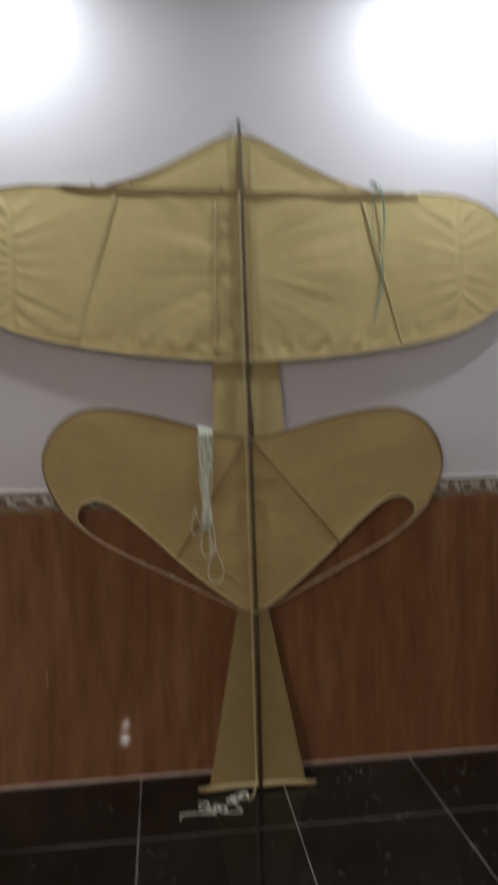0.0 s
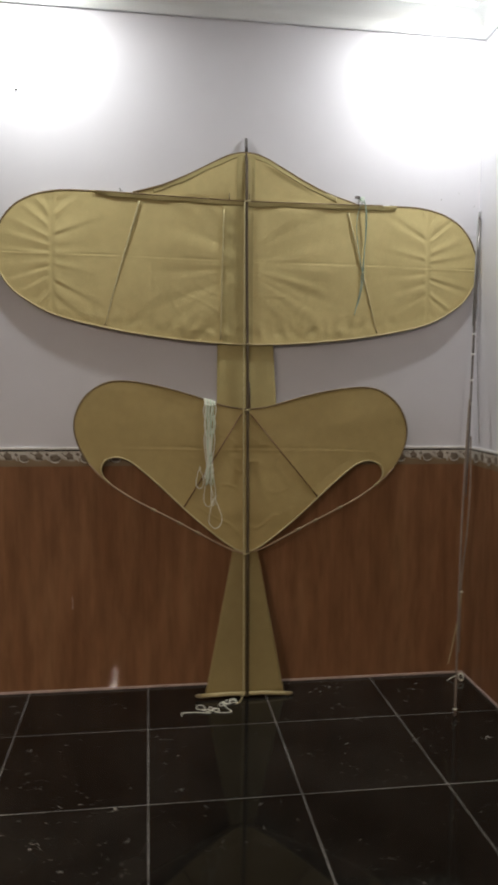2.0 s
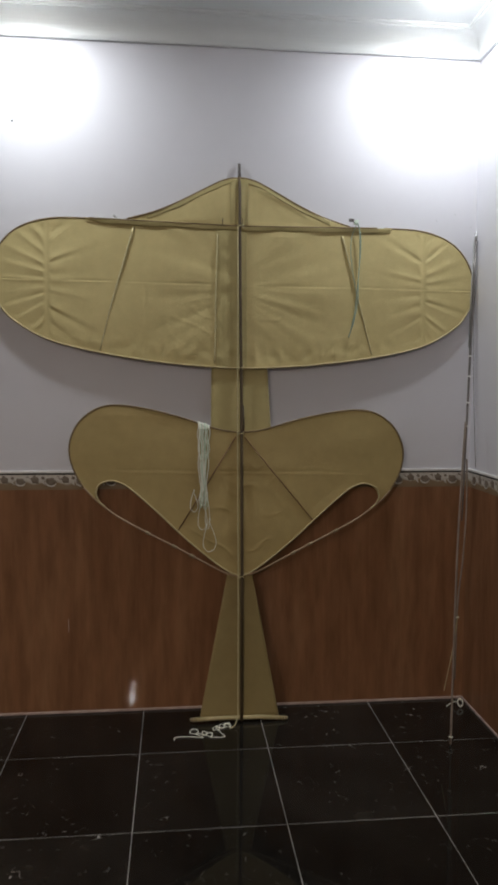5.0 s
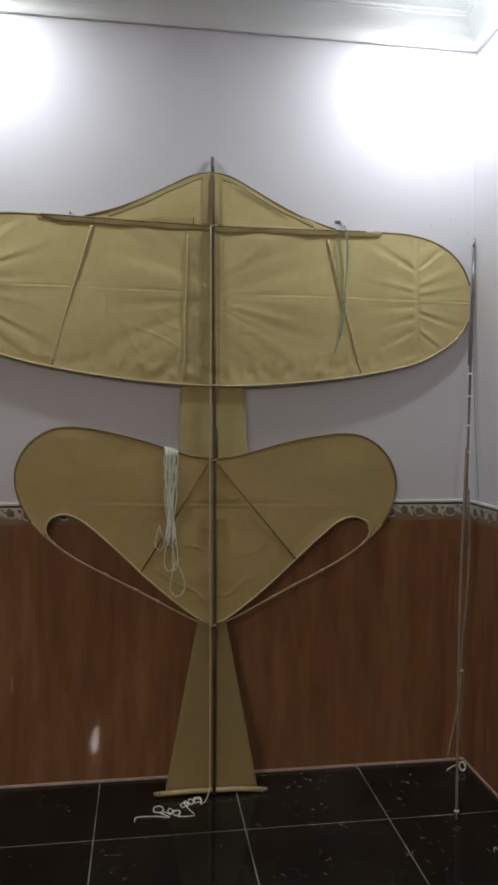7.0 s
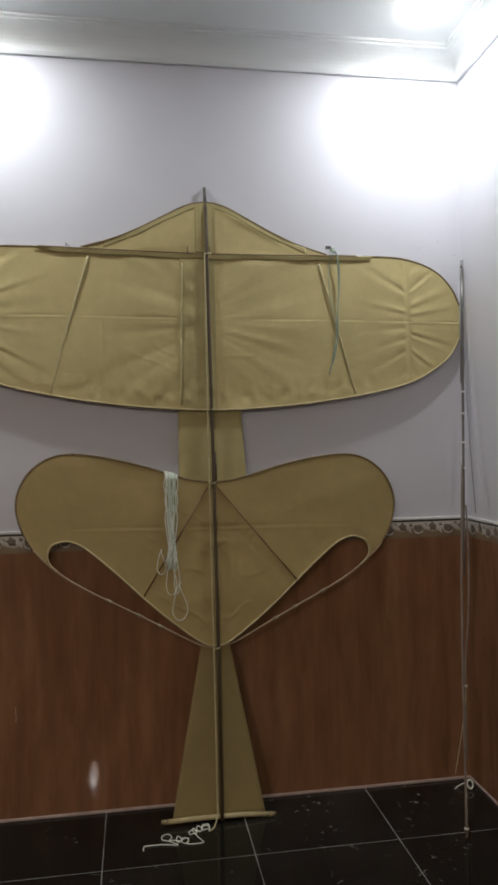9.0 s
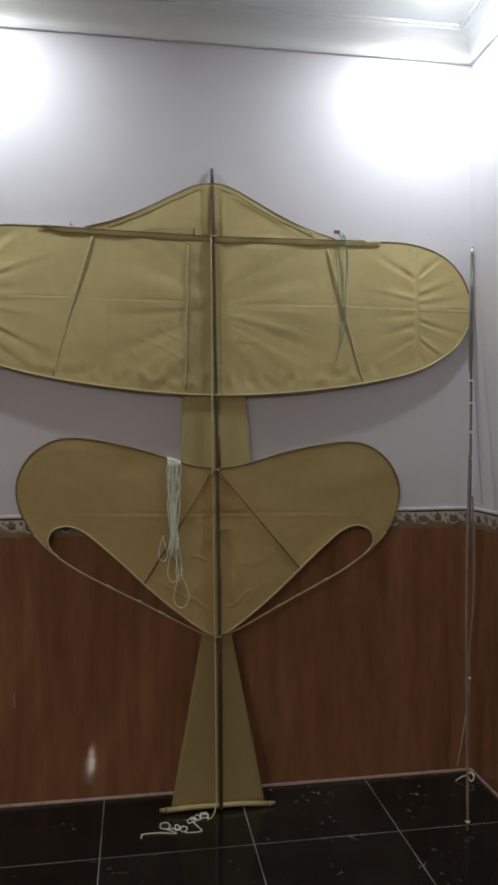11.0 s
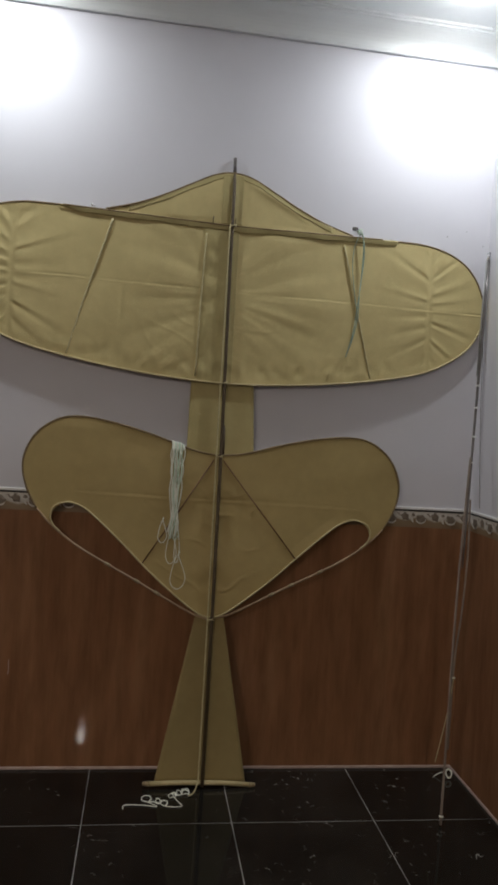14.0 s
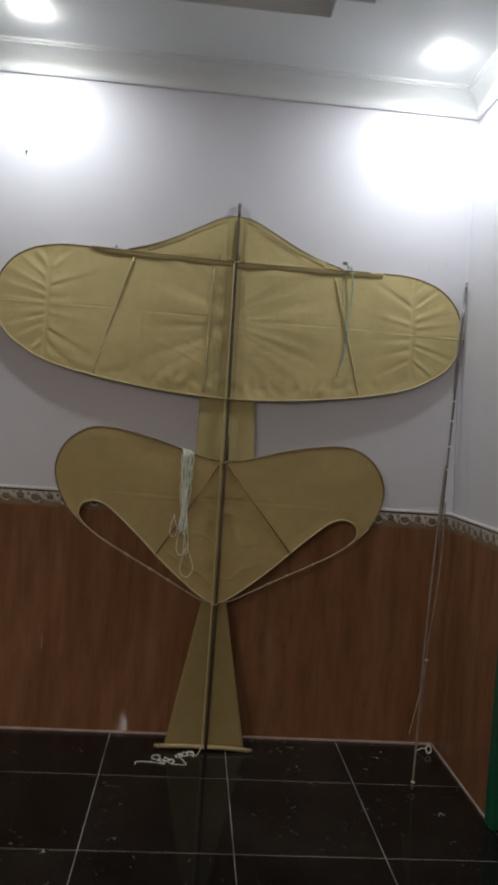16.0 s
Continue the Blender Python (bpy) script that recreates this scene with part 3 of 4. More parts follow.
def wing_dent(x, z, u):
    a = abs(x)
    v = 2 * u - 1
    n = noise.noise(Vector((x * 2.3, z * 3.1, 0.7)))
    n2 = noise.noise(Vector((x * 6 + 4, z * 7, 2.1)))
    d = 0.004 * n + 0.0018 * n2
    # gathers fanning out on both sides of the tip seam
    far = a - SEAM
    if far > -0.4:
        if far > 0:
            th = math.atan2(z - 2.2, far + 0.17)
            fade = math.exp(-far / 0.13)
        else:
            th = math.atan2(z - 2.2, 0.24 - far)
            fade = math.exp(far / 0.105)
        wob = 0.9 * noise.noise(Vector((th * 6, 1.0 if x > 0 else 7.0, 3.0 if far > 0 else 9.0)))
        d += 0.0036 * fade * math.sin(31 * th + 2.5 * wob + 0.8) * min(0.95, max(0.15, 0.4 + wob + 0.5 * abs(th))) * min(1, max(0, abs(far) - 0.008) / 0.022)
        d -= 0.0014 * math.exp(-(far / 0.012) ** 2)
    # long soft folds spreading from the middle of the spine
    th = math.atan2(z - 2.19, a + 0.10)
    k1 = noise.noise(Vector((th * 2.4, 2.0 if x > 0 else 5.0, a * 1.2)))
    d += 0.0115 * k1 * math.exp(-((a - 0.40) / 0.30) ** 2)
    k2 = noise.noise(Vector((th * 9, 4.0 if x > 0 else 8.0, a * 2)))
    d += 0.0030 * k2 * math.exp(-((a - 0.28) / 0.17) ** 2)
    # puckers above the lower hem
    d += 0.008 * noise.noise(Vector((x * 22, z * 14, 6.0))) * math.exp(-((u - 0.06) / 0.08) ** 2) * max(0, 1 - (a / 0.85) ** 4)
    # sharp crumples low on both halves and a pressed crease
    crum = abs(noise.noise(Vector((x * 5 + 1.4 * z, z * 8 - 2 * a, 11.0))))
    d += 0.0013 * max(0, 1 - crum / 0.10) * math.exp(-((z - 2.0) / 0.13) ** 2) * max(0, 1 - a / 0.8)
    d -= 0.0009 * math.exp(-((x + 0.470) / 0.006) ** 2) * max(0, 1 - ((z - 2.11) / 0.10) ** 2)
    # fold line half way up
    d += (0.0007 * math.exp(-((z - 2.200 + 0.006 * n) / 0.004) ** 2) - 0.0010 * math.exp(-((z - 2.206 + 0.006 * n) / 0.0035) ** 2)) * (0.8 + n2)
    # drape bands beside the spine
    if a < 0.14:
        d += 0.0017 * math.sin(z * 44 + 5 * n2) * math.exp(-((x + 0.075) / 0.03) ** 2)
        d += 0.0002 * math.sin(2 * math.pi * (x + 0.004 * n) / 0.031 + 3 * n2) * (0.6 + 1.2 * noise.noise(Vector((x * 20, z * 2, 3.3)))) * max(0, 1 - (x / 0.13) ** 2)
    return d * min(1, 14 * u) * min(1, 14 * (1 - u)) + 0.002


def nose_dent(x, z, u):
    n = noise.noise(Vector((x * 4 + 2, z * 5, 1.7)))
    d = 0.007 * n + 0.0022 * noise.noise(Vector((x * 13, z * 13, 4.4)))
    fold = (z - 2.685) + 0.52 * (x - 0.10)
    d += 0.0048 * math.exp(-(fold / 0.016) ** 2) * max(0, 1 - ((x - 0.2) / 0.17) ** 2)
    d += 0.0015 * math.sin(2 * math.pi * x / 0.035) * math.exp(-(x / 0.06) ** 2)
    return d * min(1, 7 * u) * min(1, 7 * (1 - u)) + 0.002


def tail_dent(x, z, u):
    n = noise.noise(Vector((x * 3.4, z * 4, 5.3)))
    n2 = noise.noise(Vector((x * 8, z * 10, 1.3)))
    d = 0.006 * n + 0.002 * n2
    d += (0.0013 * math.exp(-((z - 1.263 + 0.005 * n) / 0.005) ** 2) - 0.0013 * math.exp(-((z - 1.272 + 0.005 * n) / 0.005) ** 2)) * min(1, 2.2 * max(0, 1 - abs(x) / 0.66)) * (0.9 + n2)
    d += 0.0014 * math.sin(z * 40 + 4 * n) * math.exp(-(x / 0.12) ** 2)
    crum = abs(noise.noise(Vector((x * 7 + 2 * z, z * 7 - 3 * abs(x), 13.0))))
    d += 0.0030 * max(0, 1 - crum / 0.10) * max(0, 1 - abs(x) / 0.34) * min(1, max(0, 1.42 - z) / 0.2)
    for s in (-1, 1):  # pulls off the spine
        d += 0.0036 * math.exp(-(((x - s * 0.05) - 0.25 * s * (1.22 - z)) / 0.02) ** 2) * max(0, 1 - ((z - 1.12) / 0.14) ** 2)
    return d * min(1, 8 * u) * min(1, 8 * (1 - u)) + 0.002


def cloth(name, bm, mat, parent, label):
    ob = part(name, bm, mat, parent, label, True)
    ob.modifiers.new("thick", "SOLIDIFY").thickness = 0.0012
    return ob


def build_kite():
    kite = tagged(empty("kite"), "large khaki cloth kite with bent cane frame, leaning against the wall", "kite")
    bar_z = lambda x: 2.497 + 0.019 * abs(x)
    upper = [p for p in WING_RIM if p[1] > 2.2]
    lower = [p for p in WING_RIM if p[1] < 2.21]
    up_line = table([(x, z) for x, z in upper][0:])
    low_line = table([(x, z) for x, z in reversed(lower)])
    tip = 1.2125
    cloth("wing_cloth", sheet(lambda x: low_line(min(abs(x), tip)), lambda x: up_line(abs(x)) if abs(x) > 0.74 else bar_z(x), -tip, tip, 520, 150, wing_dent, WING_SHEAR, 1), CLOTH, kite, "khaki cotton wing with gathered rounded tips")
    nose = table(both_sides(NOSE))
    cloth("nose_cloth", sheet(bar_z, lambda x: max(nose(x), bar_z(x) + 0.001), -0.55, 0.55, 130, 24, nose_dent, WING_SHEAR), CLOTH, kite, "khaki cloth peak above the crossbar")
    # neck joining wing and tail, hung behind both
    neck = sheet(lambda x: 1.44, lambda x: 1.83, -0.146, 0.160, 20, 20, lambda x, z, u: -0.010 - 0.006 * max(0, abs(x) - 0.12) / 0.04 + 0.003 * noise.noise(Vector((x * 9, z * 7, 8))), 0)
    for v in neck.verts:   # narrower towards the wing
        v.co.x *= 1.0 - (0.32 if v.co.x > 0 else 0.06) * max(0.0, v.co.z - 1.45)
    cloth("neck_cloth", neck, CLOTH_BAND, kite, "khaki cloth neck strip")
    # tail
    out_top = table([p for p in TAIL_RIM if p[1] > 1.35])
    out_low = table([p for p in reversed(TAIL_RIM) if p[1] < 1.36])
    hole = table(HOLE)

    def tail_low(x):
        a = abs(x)
        if a < 0.63:
            return hole(a)
        if a < 0.712:
            return 1.150 + 0.069 * math.sqrt(max(0, 1 - ((a - 0.63) / 0.082) ** 2))
        return out_low(a)
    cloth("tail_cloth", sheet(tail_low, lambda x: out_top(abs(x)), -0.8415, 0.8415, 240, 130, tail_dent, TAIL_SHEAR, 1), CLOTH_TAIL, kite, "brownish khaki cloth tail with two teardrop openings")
    hem = smooth_line([on_kite(s * x, z, 0.004, TAIL_SHEAR) for s, pts in ((-1, [(0.672, 1.092), (0.697, 1.114), (0.712, 1.140), (0.714, 1.168), (0.702, 1.197), (0.675, 1.212), *reversed(HOLE)]), (1, HOLE[1:] + [(0.675, 1.212), (0.702, 1.197), (0.714, 1.168), (0.712, 1.140), (0.697, 1.114), (0.672, 1.092)])) for x, z in pts], 6)
    part("tail_hem", tube(hem, 0.0042, sides=6), CANE_TAPE, kite, "rolled khaki hem", True)
    # flared foot, in cloth darkened for the shade below the tail
    foot_w = lambda z: 0.072 + 0.133 * (0.74 - z) / 0.70
    bm = bmesh.new()
    rows = [[bm.verts.new(on_kite(0.004 + w * foot_w(z) - 0.011 * max(0.0, w), z, -0.006 + 0.003 * noise.noise(Vector((w * 2, z * 5, 4))))) for w in (k / 10 - 1 for k in range(21))] for z in (0.80 - 0.778 * j / 40 for j in range(41))]
    for p, q in zip(rows, rows[1:]):
        for j in range(20):
            bm.faces.new((p[j], q[j], q[j + 1], p[j + 1]))
    cloth("foot_cloth", bm, CLOTH_FOOT_SHADED, kite, "flared khaki cloth foot strip")
    part("foot_bar", tube([on_kite(-0.236, 0.020, 0.002), on_kite(-0.1, 0.024, 0.002), on_kite(0.1, 0.022, 0.002), on_kite(0.229, 0.012, 0.002)], 0.0105, 0.0105, 10), CANE_TAPE, kite, "cloth-wrapped cane bar at the foot", True)
    for s, h in ((-1, 0.020), (1, 0.012)):
        end = 0.236 if s < 0 else 0.229
        part("end_cap", tube([on_kite(s * (end - 0.012), h, 0.002), on_kite(s * (end + 0.006), h, 0.001), on_kite(s * (end + 0.016), h - 0.001, -0.002)], 0.0118, 0.0075, 10), CANE_PALE, kite, "pale frayed cloth end of the foot bar", True)
    # frame
    wing = [on_kite(-x, z, 0.0, WING_SHEAR) for x, z in WING_RIM] + [on_kite(x, z, 0.0, WING_SHEAR) for x, z in reversed(WING_RIM[:-1])]
    n = WING_RIM.index((1.206, 2.283))
    part("wing_rim", tube(smooth_line(wing[:n + 1], 8), 0.0048), CANE_RIM, kite, "bent stained cane rim", True)
    part("wing_rim", tube(smooth_line(wing[-n - 1:], 8), 0.0048), CANE_RIM, kite, "bent stained cane rim", True)
    part("wing_rim", tube([p + Vector((0, -0.004, 0)) for p in smooth_line(wing[n:len(wing) - n], 8)], 0.0046), CANE_TAPE, kite, "lower rim bound in pale khaki cloth", True)
    part("crossbar", tube([on_kite(x, bar_z(x), 0.008, WING_SHEAR) for x in (-0.74, -0.5, -0.2, 0, 0.2, 0.5, 0.70)], 0.0041), CANE_RIM, kite, "straight stained cane crossbar", True)
    # the turned-down sleeve beneath the bar
    sleeve = sheet(lambda x: bar_z(x) - 0.020 * min(1, (0.785 - x) / 0.02, (0.765 + x) / 0.10) - 0.004 - 0.006 * noise.noise(Vector((x * 8, 0, 0))), lambda x: bar_z(x) - 0.001, -0.76, 0.775, 120, 4, lambda x, z, u: 0.006 + 0.005 * u, WING_SHEAR)
    cloth("bar_sleeve", sleeve, CLOTH_BAND, kite, "stitched khaki sleeve hanging under the crossbar")
    nose_pts = [on_kite(-x, z, 0.0, WING_SHEAR) for x, z in reversed(NOSE[1:])] + [on_kite(x, z, 0.0, WING_SHEAR) for x, z in NOSE]
    part("nose_rim", tube(smooth_line(nose_pts, 8), 0.0050), CANE_RIM, kite, "bent cane over the peak", True)
    n = TAIL_RIM.index((0.775, 1.185))
    for side, foot in ((-1, (0.0, 0.738)), (1, (0.03, 0.750))):
        cane = [on_kite(side * x, z, 0.0, TAIL_SHEAR) for x, z in TAIL_RIM[:-1]] + [on_kite(foot[0], foot[1], 0.0)]
        part("tail_rim", tube(smooth_line(cane[:n + 1], 8), 0.0050), CANE_RIM, kite, "bent stained cane rim", True)
        part("tail_rim", tube(smooth_line(cane[n:], 8), 0.0050, 0.0052), CANE_BARE, kite, "bent bare cane loop", True)
    for bind in (0.46, 0.33, 0.24):
        for rim, s in ((out_low, -1), (out_low, 1)):
            x = bind + (0.03 if s > 0 else 0)
            a, c = on_kite(s * (x - 0.012), rim(x - 0.012), 0.0, TAIL_SHEAR), on_kite(s * (x + 0.012), rim(x + 0.012), 0.0, TAIL_SHEAR)
            part("binding", tube([a, a.lerp(c, 0.5), c], 0.0078, 0.0076, 8), CANE_PALE, kite, "pale thread binding on the cane", True)
    part("spine", tube([on_kite(-0.002, 2.81, -0.019), on_kite(-0.002, 2.735, -0.002), on_kite(-0.001, 2.68, 0.010), on_kite(-0.001, 2.4, 0.014), on_kite(0.006, 1.6, 0.016), on_kite(0.009, 0.74, 0.016), on_kite(0.008, 0.010, 0.012)], 0.0066, 0.0080), CANE_DARK, kite, "dark stained cane spine", True)
    part("splice", tube([on_kite(0.011, 1.605, 0.012), on_kite(0.013, 1.53, 0.014), on_kite(0.012, 1.475, 0.014)], 0.0075, 0.0092), CANE_DARK, kite, "dark taped splice beside the spine", True)
    part("tip_wrap", tube([on_kite(-0.002, 2.812, -0.018), on_kite(-0.002, 2.775, -0.011), on_kite(-0.002, 2.742, -0.003)], 0.0078, 0.0086, 10), ROD_GREY, kite, "grey tape wrapped round the tip", True)
    for x in (-0.088, 0.012):
        part("pin", tube([on_kite(x, 2.500, 0.010), on_kite(x + 0.001, 2.534, 0.012)], 0.0021, 0.0014, 6), CANE_DARK, kite, "small dark pin", True)
    for z in (2.497, 1.792, 1.465, 0.745):
        bm = bmesh.new()
        for k in range(4):
            tube([on_kite(0.002 + 0.015 * math.cos(a), z + 0.004 * (k - 1.5) + 0.006 * math.sin(a + k), 0.012 + 0.014 * math.sin(a)) for a in (2 * math.pi * j / 12 for j in range(13))], 0.0018, sides=5, bm=bm)
        part("lashing", bm, CORD_KHAKI, kite, "pale cord lashing round the spine", True)
    for s in (-1, 1):
        end = (0.386, 1.006) if s > 0 else (0.312, 0.978)
        part("brace", tube([on_kite(s * 0.022, 1.447, 0.005), on_kite(s * (0.02 + end[0]) / 2, (1.447 + end[1]) / 2, 0.010), on_kite(s * end[0], end[1], 0.004)], 0.0029, sides=6), CANE_BROWN, kite, "thin brown diagonal brace", True)
    # doubled cloth along the spine, in soft upright pleats
    follow = lambda x, z, u: wing_dent(x, z, (z - 1.794) / 0.703) + 0.0024 + 0.0002 * math.sin(2 * math.pi * x / 0.028 + 2 * noise.noise(Vector((x * 9, z * 3, 2))))
    cloth("spine_band", sheet(lambda x: 1.790, lambda x: 2.486, -0.120, 0.034, 70, 120, follow, WING_SHEAR), CLOTH_BAND, kite, "doubled khaki cloth band along the spine")
    on_peak = lambda x, z, u: nose_dent(x, z, (z - bar_z(x)) / (nose(x) - bar_z(x))) + 0.0024
    cloth("spine_band", sheet(lambda x: 2.505, lambda x: nose(x) - 0.004, -0.050, 0.042, 40, 40, on_peak, WING_SHEAR), CLOTH_BAND, kite, "doubled khaki cloth band on the peak")
    hem_off = lambda x, z, u: nose_dent(x, z, (z - bar_z(x)) / max(0.01, nose(x) - bar_z(x))) + 0.0016
    cloth("nose_hem", sheet(lambda x: max(bar_z(x) + 0.006, nose(x) - 0.025 - 0.006 * noise.noise(Vector((x * 12, 3, 1)))), lambda x: nose(x) - 0.002, -0.46, 0.46, 140, 5, hem_off, WING_SHEAR), CLOTH_BAND, kite, "turned-over hem along the peak")
    # strips sewn on the wing
    part("batten", tube(smooth_line([on_kite(-0.113, 2.455, 0.006), on_kite(-0.122, 2.15, 0.008), on_kite(-0.128, 1.815, 0.006)], 8), 0.0034, sides=6), CORD_KHAKI, kite, "pale tape batten beside the spine", True)
    part("batten", tube(smooth_line([on_kite(-0.527, 2.478, 0.003), on_kite(-0.578, 2.30, 0.005), on_kite(-0.630, 2.12, 0.005), on_kite(-0.692, 1.872, 0.003)], 8), 0.0050, 0.0032, sides=6), CORD_KHAKI, kite, "slanting pale tape batten", True)
    part("batten", tube(smooth_line([on_kite(0.521, 2.462, 0.003), on_kite(0.566, 2.285, 0.007), on_kite(0.612, 2.108, 0.006), on_kite(0.676, 1.862, 0.003)], 8), 0.0042, 0.0026, sides=6), CORD_KHAKI, kite, "slanting khaki tape batten", True)
    return kite


build_kite()


# ---- cords ----
def line_cord():
    """The line that hangs down the spine and ends in a tangle on the floor."""
    cord = tagged(empty("kite_line", (0, -0.22, 0)), "thin pale cord down the spine, tangled on the floor", "cord")
    pts = [on_kite(-0.012, 2.49, 0.020)] + [on_kite(-0.0125 + 0.0015 * math.sin(3 * z), z, 0.020) for z in (2.2, 1.8, 1.45, 1.1, 0.75, 0.45, 0.2, 0.09)] + [on_kite(-0.014, 0.045, 0.032), Vector((-0.020, -0.240, 0.012)), Vector((-0.045, -0.262, 0.006))]
    part("hanging_cord", tube(smooth_line(pts, 8), 0.0032, sides=6), CORD_KHAKI, cord, "taut khaki cord", True).matrix_parent_inverse = Matrix.Translation((0, 0.22, 0))
    # two knots of curls, a slack triangle, one wider loop, then a straight end
    loops = [Vector((-0.045, -0.262, 0.006))]

    def curl(cx, cy, r, start, turns):
        steps = int(abs(turns) * 7)
        for k in range(steps + 1):
            a = start + turns * 2 * math.pi * k / steps
            q = r * (1 + 0.18 * math.sin(2.3 * a))
            loops.append(Vector((cx + q * math.cos(a) - 0.004 * k / steps, cy + 1.5 * q * math.sin(a), 0.0036 + 0.004 * (k % 4 == 1))))
    curl(-0.055, -0.225, 0.015, 0.3, 1.3)
    curl(-0.082, -0.232, 0.013, 0.8, -1.4)
    curl(-0.112, -0.252, 0.015, 0.2, 1.2)
    loops.extend(Vector(p) for p in ((-0.098, -0.286, 0.004), (-0.082, -0.318, 0.0036), (-0.078, -0.338, 0.0036), (-0.110, -0.342, 0.0036), (-0.140, -0.338, 0.0036)))
    curl(-0.148, -0.312, 0.014, -1.2, 1.5)
    curl(-0.172, -0.298, 0.012, 0.5, -1.2)
    loops.append(Vector((-0.196, -0.300, 0.004)))
    loops += [Vector((-0.224 + 0.021 * math.cos(a), -0.276 + 0.028 * math.sin(a), 0.004 + 0.002 * (a > 4))) for a in (-1.2, 0.0, 1.2, 2.4, 3.6, 4.8)]
    loops += [Vector(p) for p in ((-0.18, -0.338, 0.0036), (-0.235, -0.326, 0.0036), (-0.292, -0.322, 0.0036), (-0.318, -0.328, 0.0036), (-0.321, -0.355, 0.0036))]
    part("tangle", tube(smooth_line(loops, 6), 0.0022, sides=6), CORD_WHITE, cord, "tangled white cord end", True).matrix_parent_inverse = Matrix.Translation((0, 0.22, 0))


def cord_hank():
    """A hank of cord looped over the upper rim of the tail."""
    hank = tagged(empty("cord_hank", on_kite(-0.18, 1.52)), "looped hank of pale green-white cord hung over the kite's tail rim", "cord")
    inv = Matrix.Translation(hank.location).inverted()
    rng = random.Random(11)
    for k in range(14):
        x = -0.210 + 0.0042 * k + rng.uniform(-0.003, 0.003)
        end = 1.14 + rng.uniform(-0.05, 0.06)
        w = rng.uniform(-0.008, 0.008)
        pull = (-0.183 - x) * rng.uniform(0.1, 0.6)
        pts = [on_kite(x, 1.495, -0.010), on_kite(x, 1.522 - 0.0010 * k + rng.uniform(-0.004, 0.003), 0.002), on_kite(x + 0.002, 1.492, 0.015), on_kite(x - 0.6 * w, 1.46, 0.014 + 0.003 * (k % 2)), on_kite(x + w, 1.39, 0.014 + 0.003 * (k % 3)), on_kite(x + 0.5 * pull - 0.8 * w, 1.32, 0.016), on_kite(x - w * 0.6 + pull, 1.25, 0.013 + 0.004 * (k % 2)), on_kite(x + pull + 0.5 * w, 1.19, 0.015), on_kite(x - 0.006 + w + 0.6 * pull, end, 0.014)]
        part("strand", tube(smooth_line(pts, 7), 0.0023, sides=5), CORD_GREEN if k in (4, 7, 8, 11) else CORD_WHITE, hank, "", True).matrix_parent_inverse = inv
    for cx, top, bot, w in ((-0.232, 1.17, 1.075, 0.020), (-0.176, 1.16, 1.09, 0.014), (-0.190, 1.13, 0.985, 0.024), (-0.155, 1.02, 0.875, 0.034), (-0.165, 1.15, 0.99, 0.012)):
        h = top - bot
        pts = [on_kite(cx + dx * w, top - f * h, 0.012) for dx, f in ((0.2, -0.12), (-0.35, 0.1), (-0.8, 0.5), (-0.9, 0.8), (-0.3, 1.0), (0.5, 0.97), (1.0, 0.72), (0.7, 0.4), (0.1, 0.05), (0.0, -0.15))]
        part("loop", tube(smooth_line(pts, 7), 0.0018, sides=5), CORD_WHITE if cx != -0.176 else CORD_GREEN, hank, "loose cord loop", True).matrix_parent_inverse = inv


def hook_and_cord():
    nail = tagged(empty("wall_hook", (0.599, 0, 2.535)), "small steel hook in the wall holding the kite's crossbar", "hook")
    part("shank", tube([(0.004, -0.0005, 0.010), (0.0, -0.022, 0.004), (-0.004, -0.038, -0.002), (-0.006, -0.042, 0.010)], 0.0035), STEEL, nail, "", True)
    part("plate", box(-0.030, -0.003, -0.036, -0.032, 0.004, 0.020, 0.0015), ROD_GREY, nail, "bent grey metal clip")
    part("knot", tube([(0.010 * math.cos(a) + 0.006, -0.042 + 0.008 * math.sin(a), 0.0035 * a / 2 - 0.012) for a in (k * 0.5 for k in range(26))], 0.003, sides=5), CORD_GREEN, nail, "pale cord knot", True)
    left = tagged(empty("wall_hook", (-0.605, 0, 2.531)), "small steel hook in the wall above the crossbar", "hook")
    part("shank", tube([(0.004, -0.0005, 0.006), (0.0, -0.022, 0.002), (-0.004, -0.034, -0.002), (-0.006, -0.038, 0.008)], 0.0032), STEEL, left, "", True)
    cord = tagged(empty("bridle_cord", on_kite(0.6, 2.5)), "faded blue-green bridle cord hanging from the hook over the wing", "cord")
    inv = Matrix.Translation(cord.location).inverted()
    for mat, r, pts in ((CORD_TEAL, 0.0027, [(0.596, 2.525, 0.020), (0.604, 2.49, 0.026), (0.607, 2.40, 0.020), (0.604, 2.29, 0.016), (0.594, 2.18, 0.016), (0.583, 2.08, 0.015), (0.566, 2.0, 0.014), (0.552, 1.95, 0.013)]),
                        (CORD_TEAL, 0.0024, [(0.596, 2.525, 0.022), (0.610, 2.46, 0.024), (0.611, 2.37, 0.018), (0.600, 2.26, 0.018), (0.599, 2.14, 0.015), (0.578, 2.03, 0.015), (0.562, 1.985, 0.013)]),
                        (CORD_TEAL, 0.0019, [(0.590, 2.52, 0.016), (0.566, 2.45, 0.012), (0.563, 2.36, 0.012), (0.578, 2.25, 0.013), (0.592, 2.17, 0.013)])):
        part("strand", tube(smooth_line([on_kite(x, z, o, 0) for x, z, o in pts], 7), r, sides=5), mat, cord, "", True).matrix_parent_inverse = inv


line_cord()
cord_hank()
hook_and_cord()


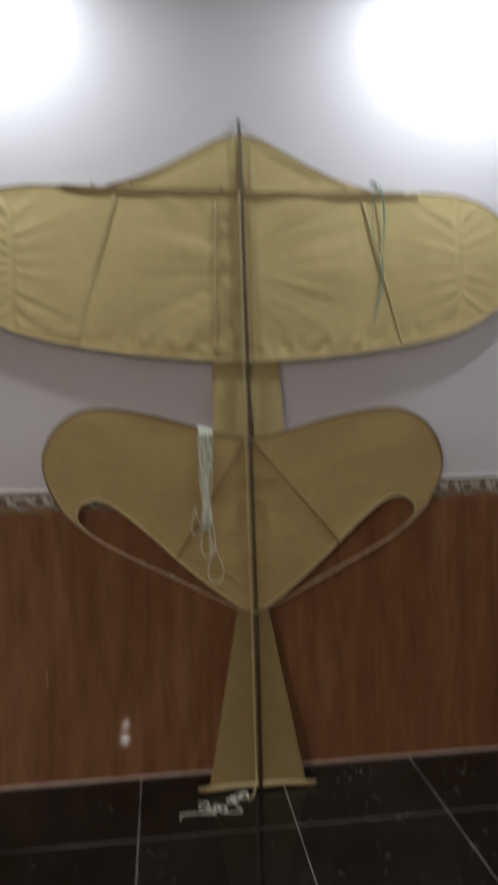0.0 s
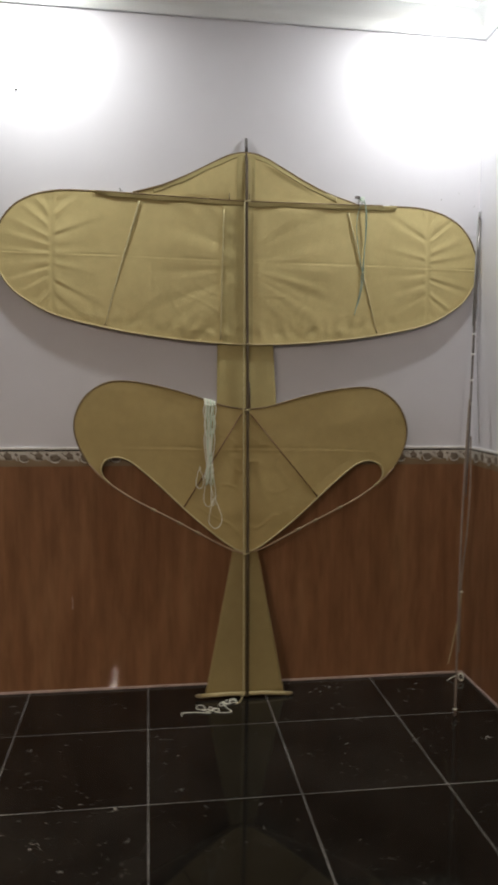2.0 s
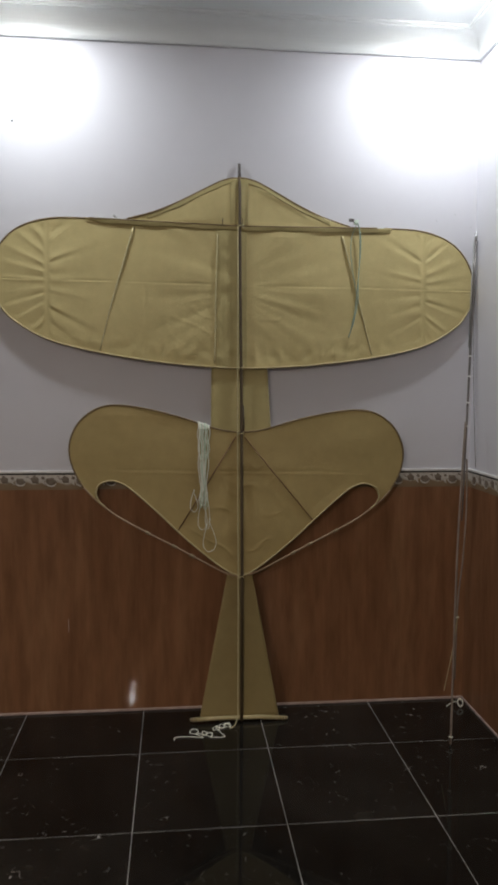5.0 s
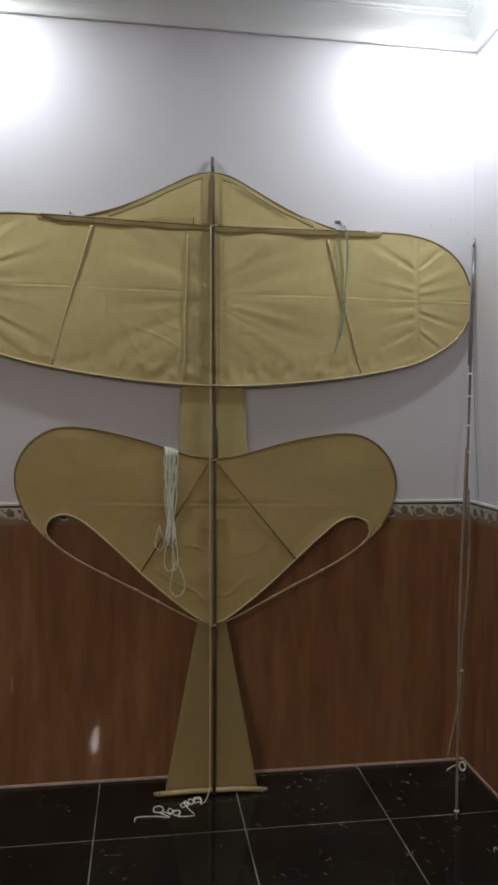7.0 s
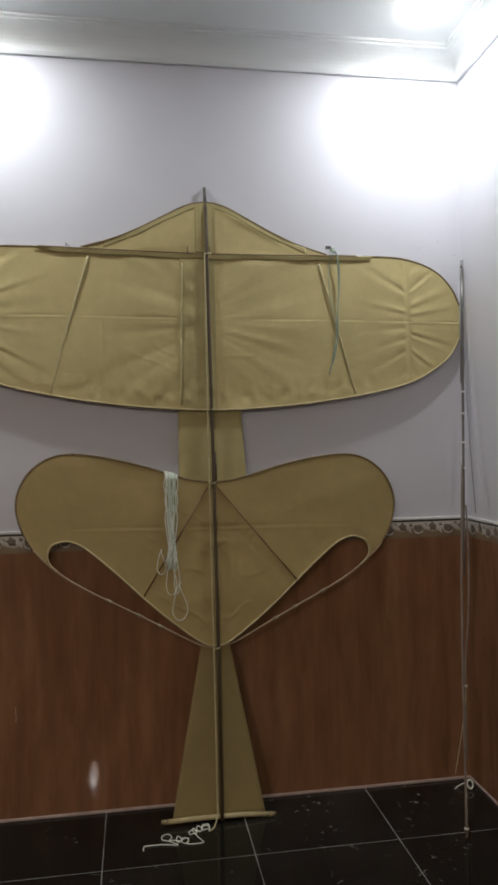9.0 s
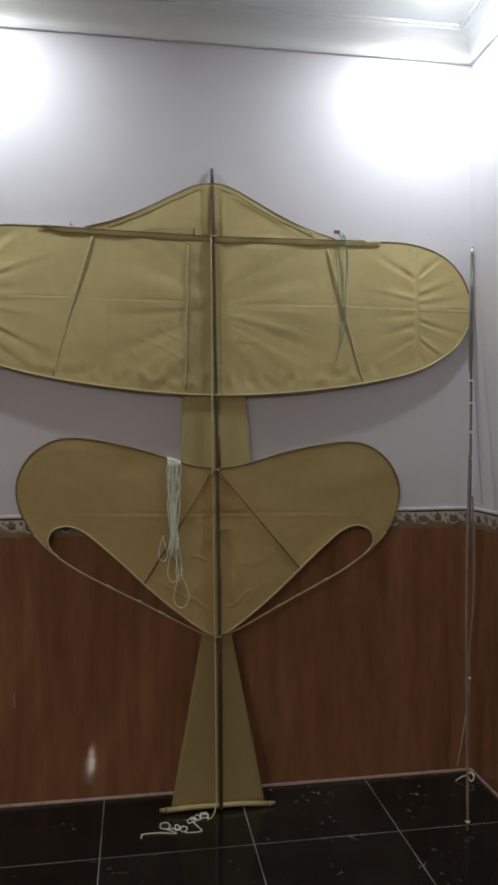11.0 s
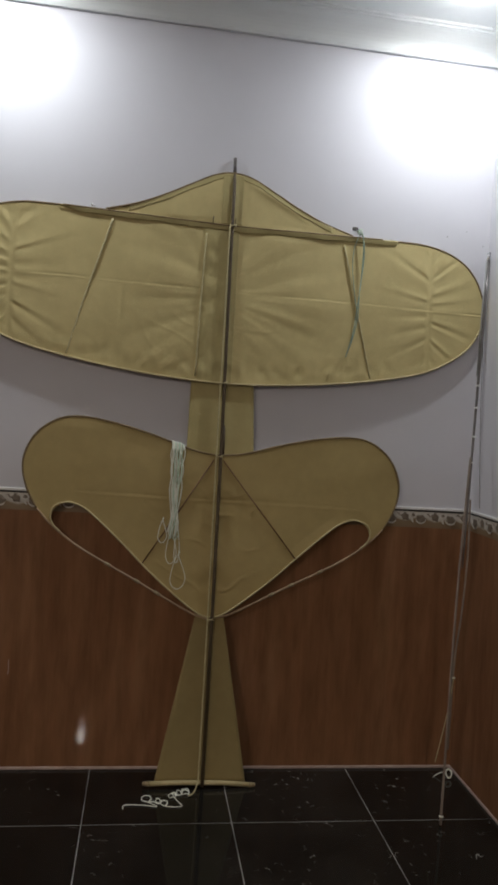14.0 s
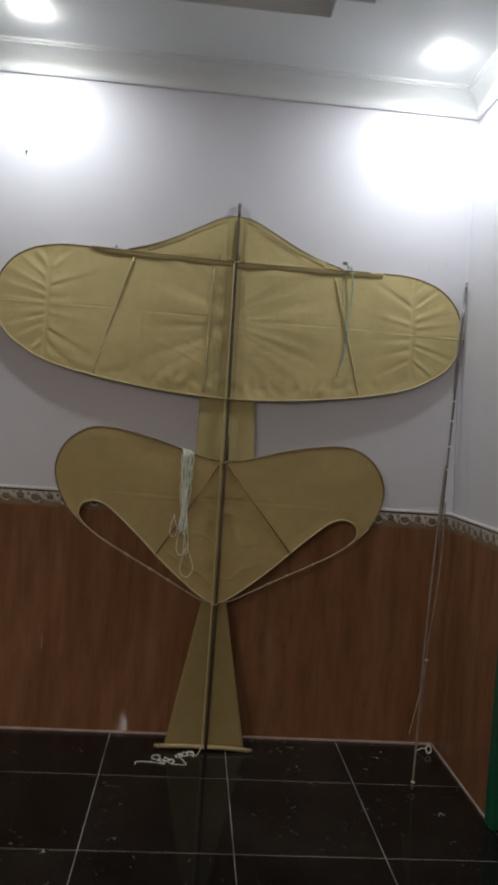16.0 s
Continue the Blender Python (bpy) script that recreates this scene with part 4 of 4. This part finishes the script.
# ---- bundle of rods leaning in the corner ----
def rod_bundle():
    top, bot = Vector((1.239, -0.044, 2.488)), Vector((0.99, -0.511, 0.0))
    rods = tagged(empty("rod_bundle", bot), "slim grey jointed rod and tan canes leaning in the corner", "rod")
    inv = Matrix.Translation(bot).inverted()
    at = lambda f, dx=0.0, dy=0.0: top.lerp(bot, f) + Vector((dx, dy, 0))

    def add(name, bm, mat, label=""):
        part(name, bm, mat, rods, label, True).matrix_parent_inverse = inv
    add("jointed_rod", tube([at(0), at(0.1), at(0.2), at(0.3), at(0.4), at(0.48), at(0.54), at(0.58)], 0.0078, 0.0032, 10), ROD_GREY, "dark grey jointed rod")
    add("pale_rod", tube(smooth_line([at(0.385, -0.010, -0.010), at(0.44, -0.014, -0.012), at(0.6, -0.020, -0.014), at(0.75, -0.016, -0.012), at(0.9, -0.004, 0), at(0.998)], 6), 0.0055, 0.0055), ROD_TAN, "pale tan cane rod")
    add("thin_rod", tube(smooth_line([at(0.46, 0.012, 0.004), at(0.56, 0.020, 0.0), at(0.66, 0.014, 0.0), at(0.74, 0.002, 0.004), at(0.88, 0.006, 0.004)], 6), 0.0045, 0.004), ROD_TAN, "thin tan cane")
    add("side_rod", tube([at(0.012, -0.012, -0.004), at(0.12, -0.013, -0.004), at(0.235, -0.011, -0.004)], 0.0030, 0.0030), CABLE_GREY, "thin pale rod tied alongside")
    add("tip_ring", tube([at(-0.004), at(0.012)], 0.0075, 0.0082, 12), STEEL, "bright metal tip")
    for f in (0.253, 0.294, 0.347, 0.394, 0.764, 0.985):
        p, q = at(f - 0.0014), at(f + 0.0014)
        add("ferrule", tube([p, q], 0.0094, 0.0094, 12), WHITE_TRIM if f < 0.5 else CORD_WHITE, "pale ring on the rod")
    add("trailing_cord", tube(smooth_line([at(0.17, 0.008, 0.002), at(0.26, 0.020, 0.004), at(0.36, 0.036, 0.004), at(0.475, 0.060, 0.006)], 8), 0.0013, sides=5), ROD_GREY, "fine dark cord")
    add("trailing_cord", tube(smooth_line([at(0.76, 0, -0.010), at(0.81, -0.008, 0.0), at(0.86, -0.022, 0.012), at(0.905, -0.034, 0.03)], 8), 0.0018, sides=5), CORD_KHAKI, "fine pale cord")


def cord_coil():
    coil = tagged(empty("cord_coil", (1.196, -0.105, 0)), "small coil of white cord lying in the floor corner", "cord")
    pts = [Vector((0.014 * math.cos(a), -0.012 + 0.008 * math.sin(a), 0.022 + 0.018 * math.sin(a) + 0.0006 * a)) for a in (k * 0.42 for k in range(32))]
    part("coil", tube(pts, 0.0028, sides=6), CORD_WHITE, coil, "", True)
    part("tail_end", tube(smooth_line([(-0.012, -0.012, 0.032), (-0.03, 0.006, 0.022), (-0.055, 0.012, 0.006), (-0.07, 0.0, 0.004)], 6), 0.0022, sides=6), CORD_WHITE, coil, "", True)


rod_bundle()
cord_coil()


# ---- floor ----
tagged(part("floor", box(WEST, EAST, SOUTH, 0.0, -0.1, -0.0008), GROUT), "black polished floor tiles with pale worn joints", "floor", kind="structure")
floor = bpy.data.objects["floor"]
JOINT = 0.0025
xs = sorted({WEST, EAST, *(0.12 + 0.6 * k for k in range(-7, 2))})
ys = sorted({SOUTH, 0.0, *(-0.461 - 0.6 * k for k in range(0, 23))})
full = {}
for x0, x1 in zip(xs, xs[1:]):
    for y0, y1 in zip(ys, ys[1:]):
        w, d = x1 - x0 - JOINT, y1 - y0 - JOINT
        if w < 0.02 or d < 0.02:
            continue
        key = (round(w, 3), round(d, 3))
        if key not in full:
            bm = bmesh.new()
            c = 0.0015
            vs = [[bm.verts.new((sx * (w / 2 - i), sy * (d / 2 - i), z)) for sx, sy in ((-1, -1), (1, -1), (1, 1), (-1, 1))] for i, z in ((0, -0.012), (0, -c), (c, 0.0))]
            bm.faces.new(vs[2])
            for a, b in zip(vs, vs[1:]):
                for j in range(4):
                    bm.faces.new((a[j], a[(j + 1) % 4], b[(j + 1) % 4], b[j]))
            me = bpy.data.meshes.new("tile")
            bm.to_mesh(me)
            bm.free()
            me.materials.append(BLACK_TILE)
            full[key] = me
        tile = new("tile", full[key])
        tile.parent = floor
        tile.location = ((x0 + x1) / 2, (y0 + y1) / 2, 0.0)
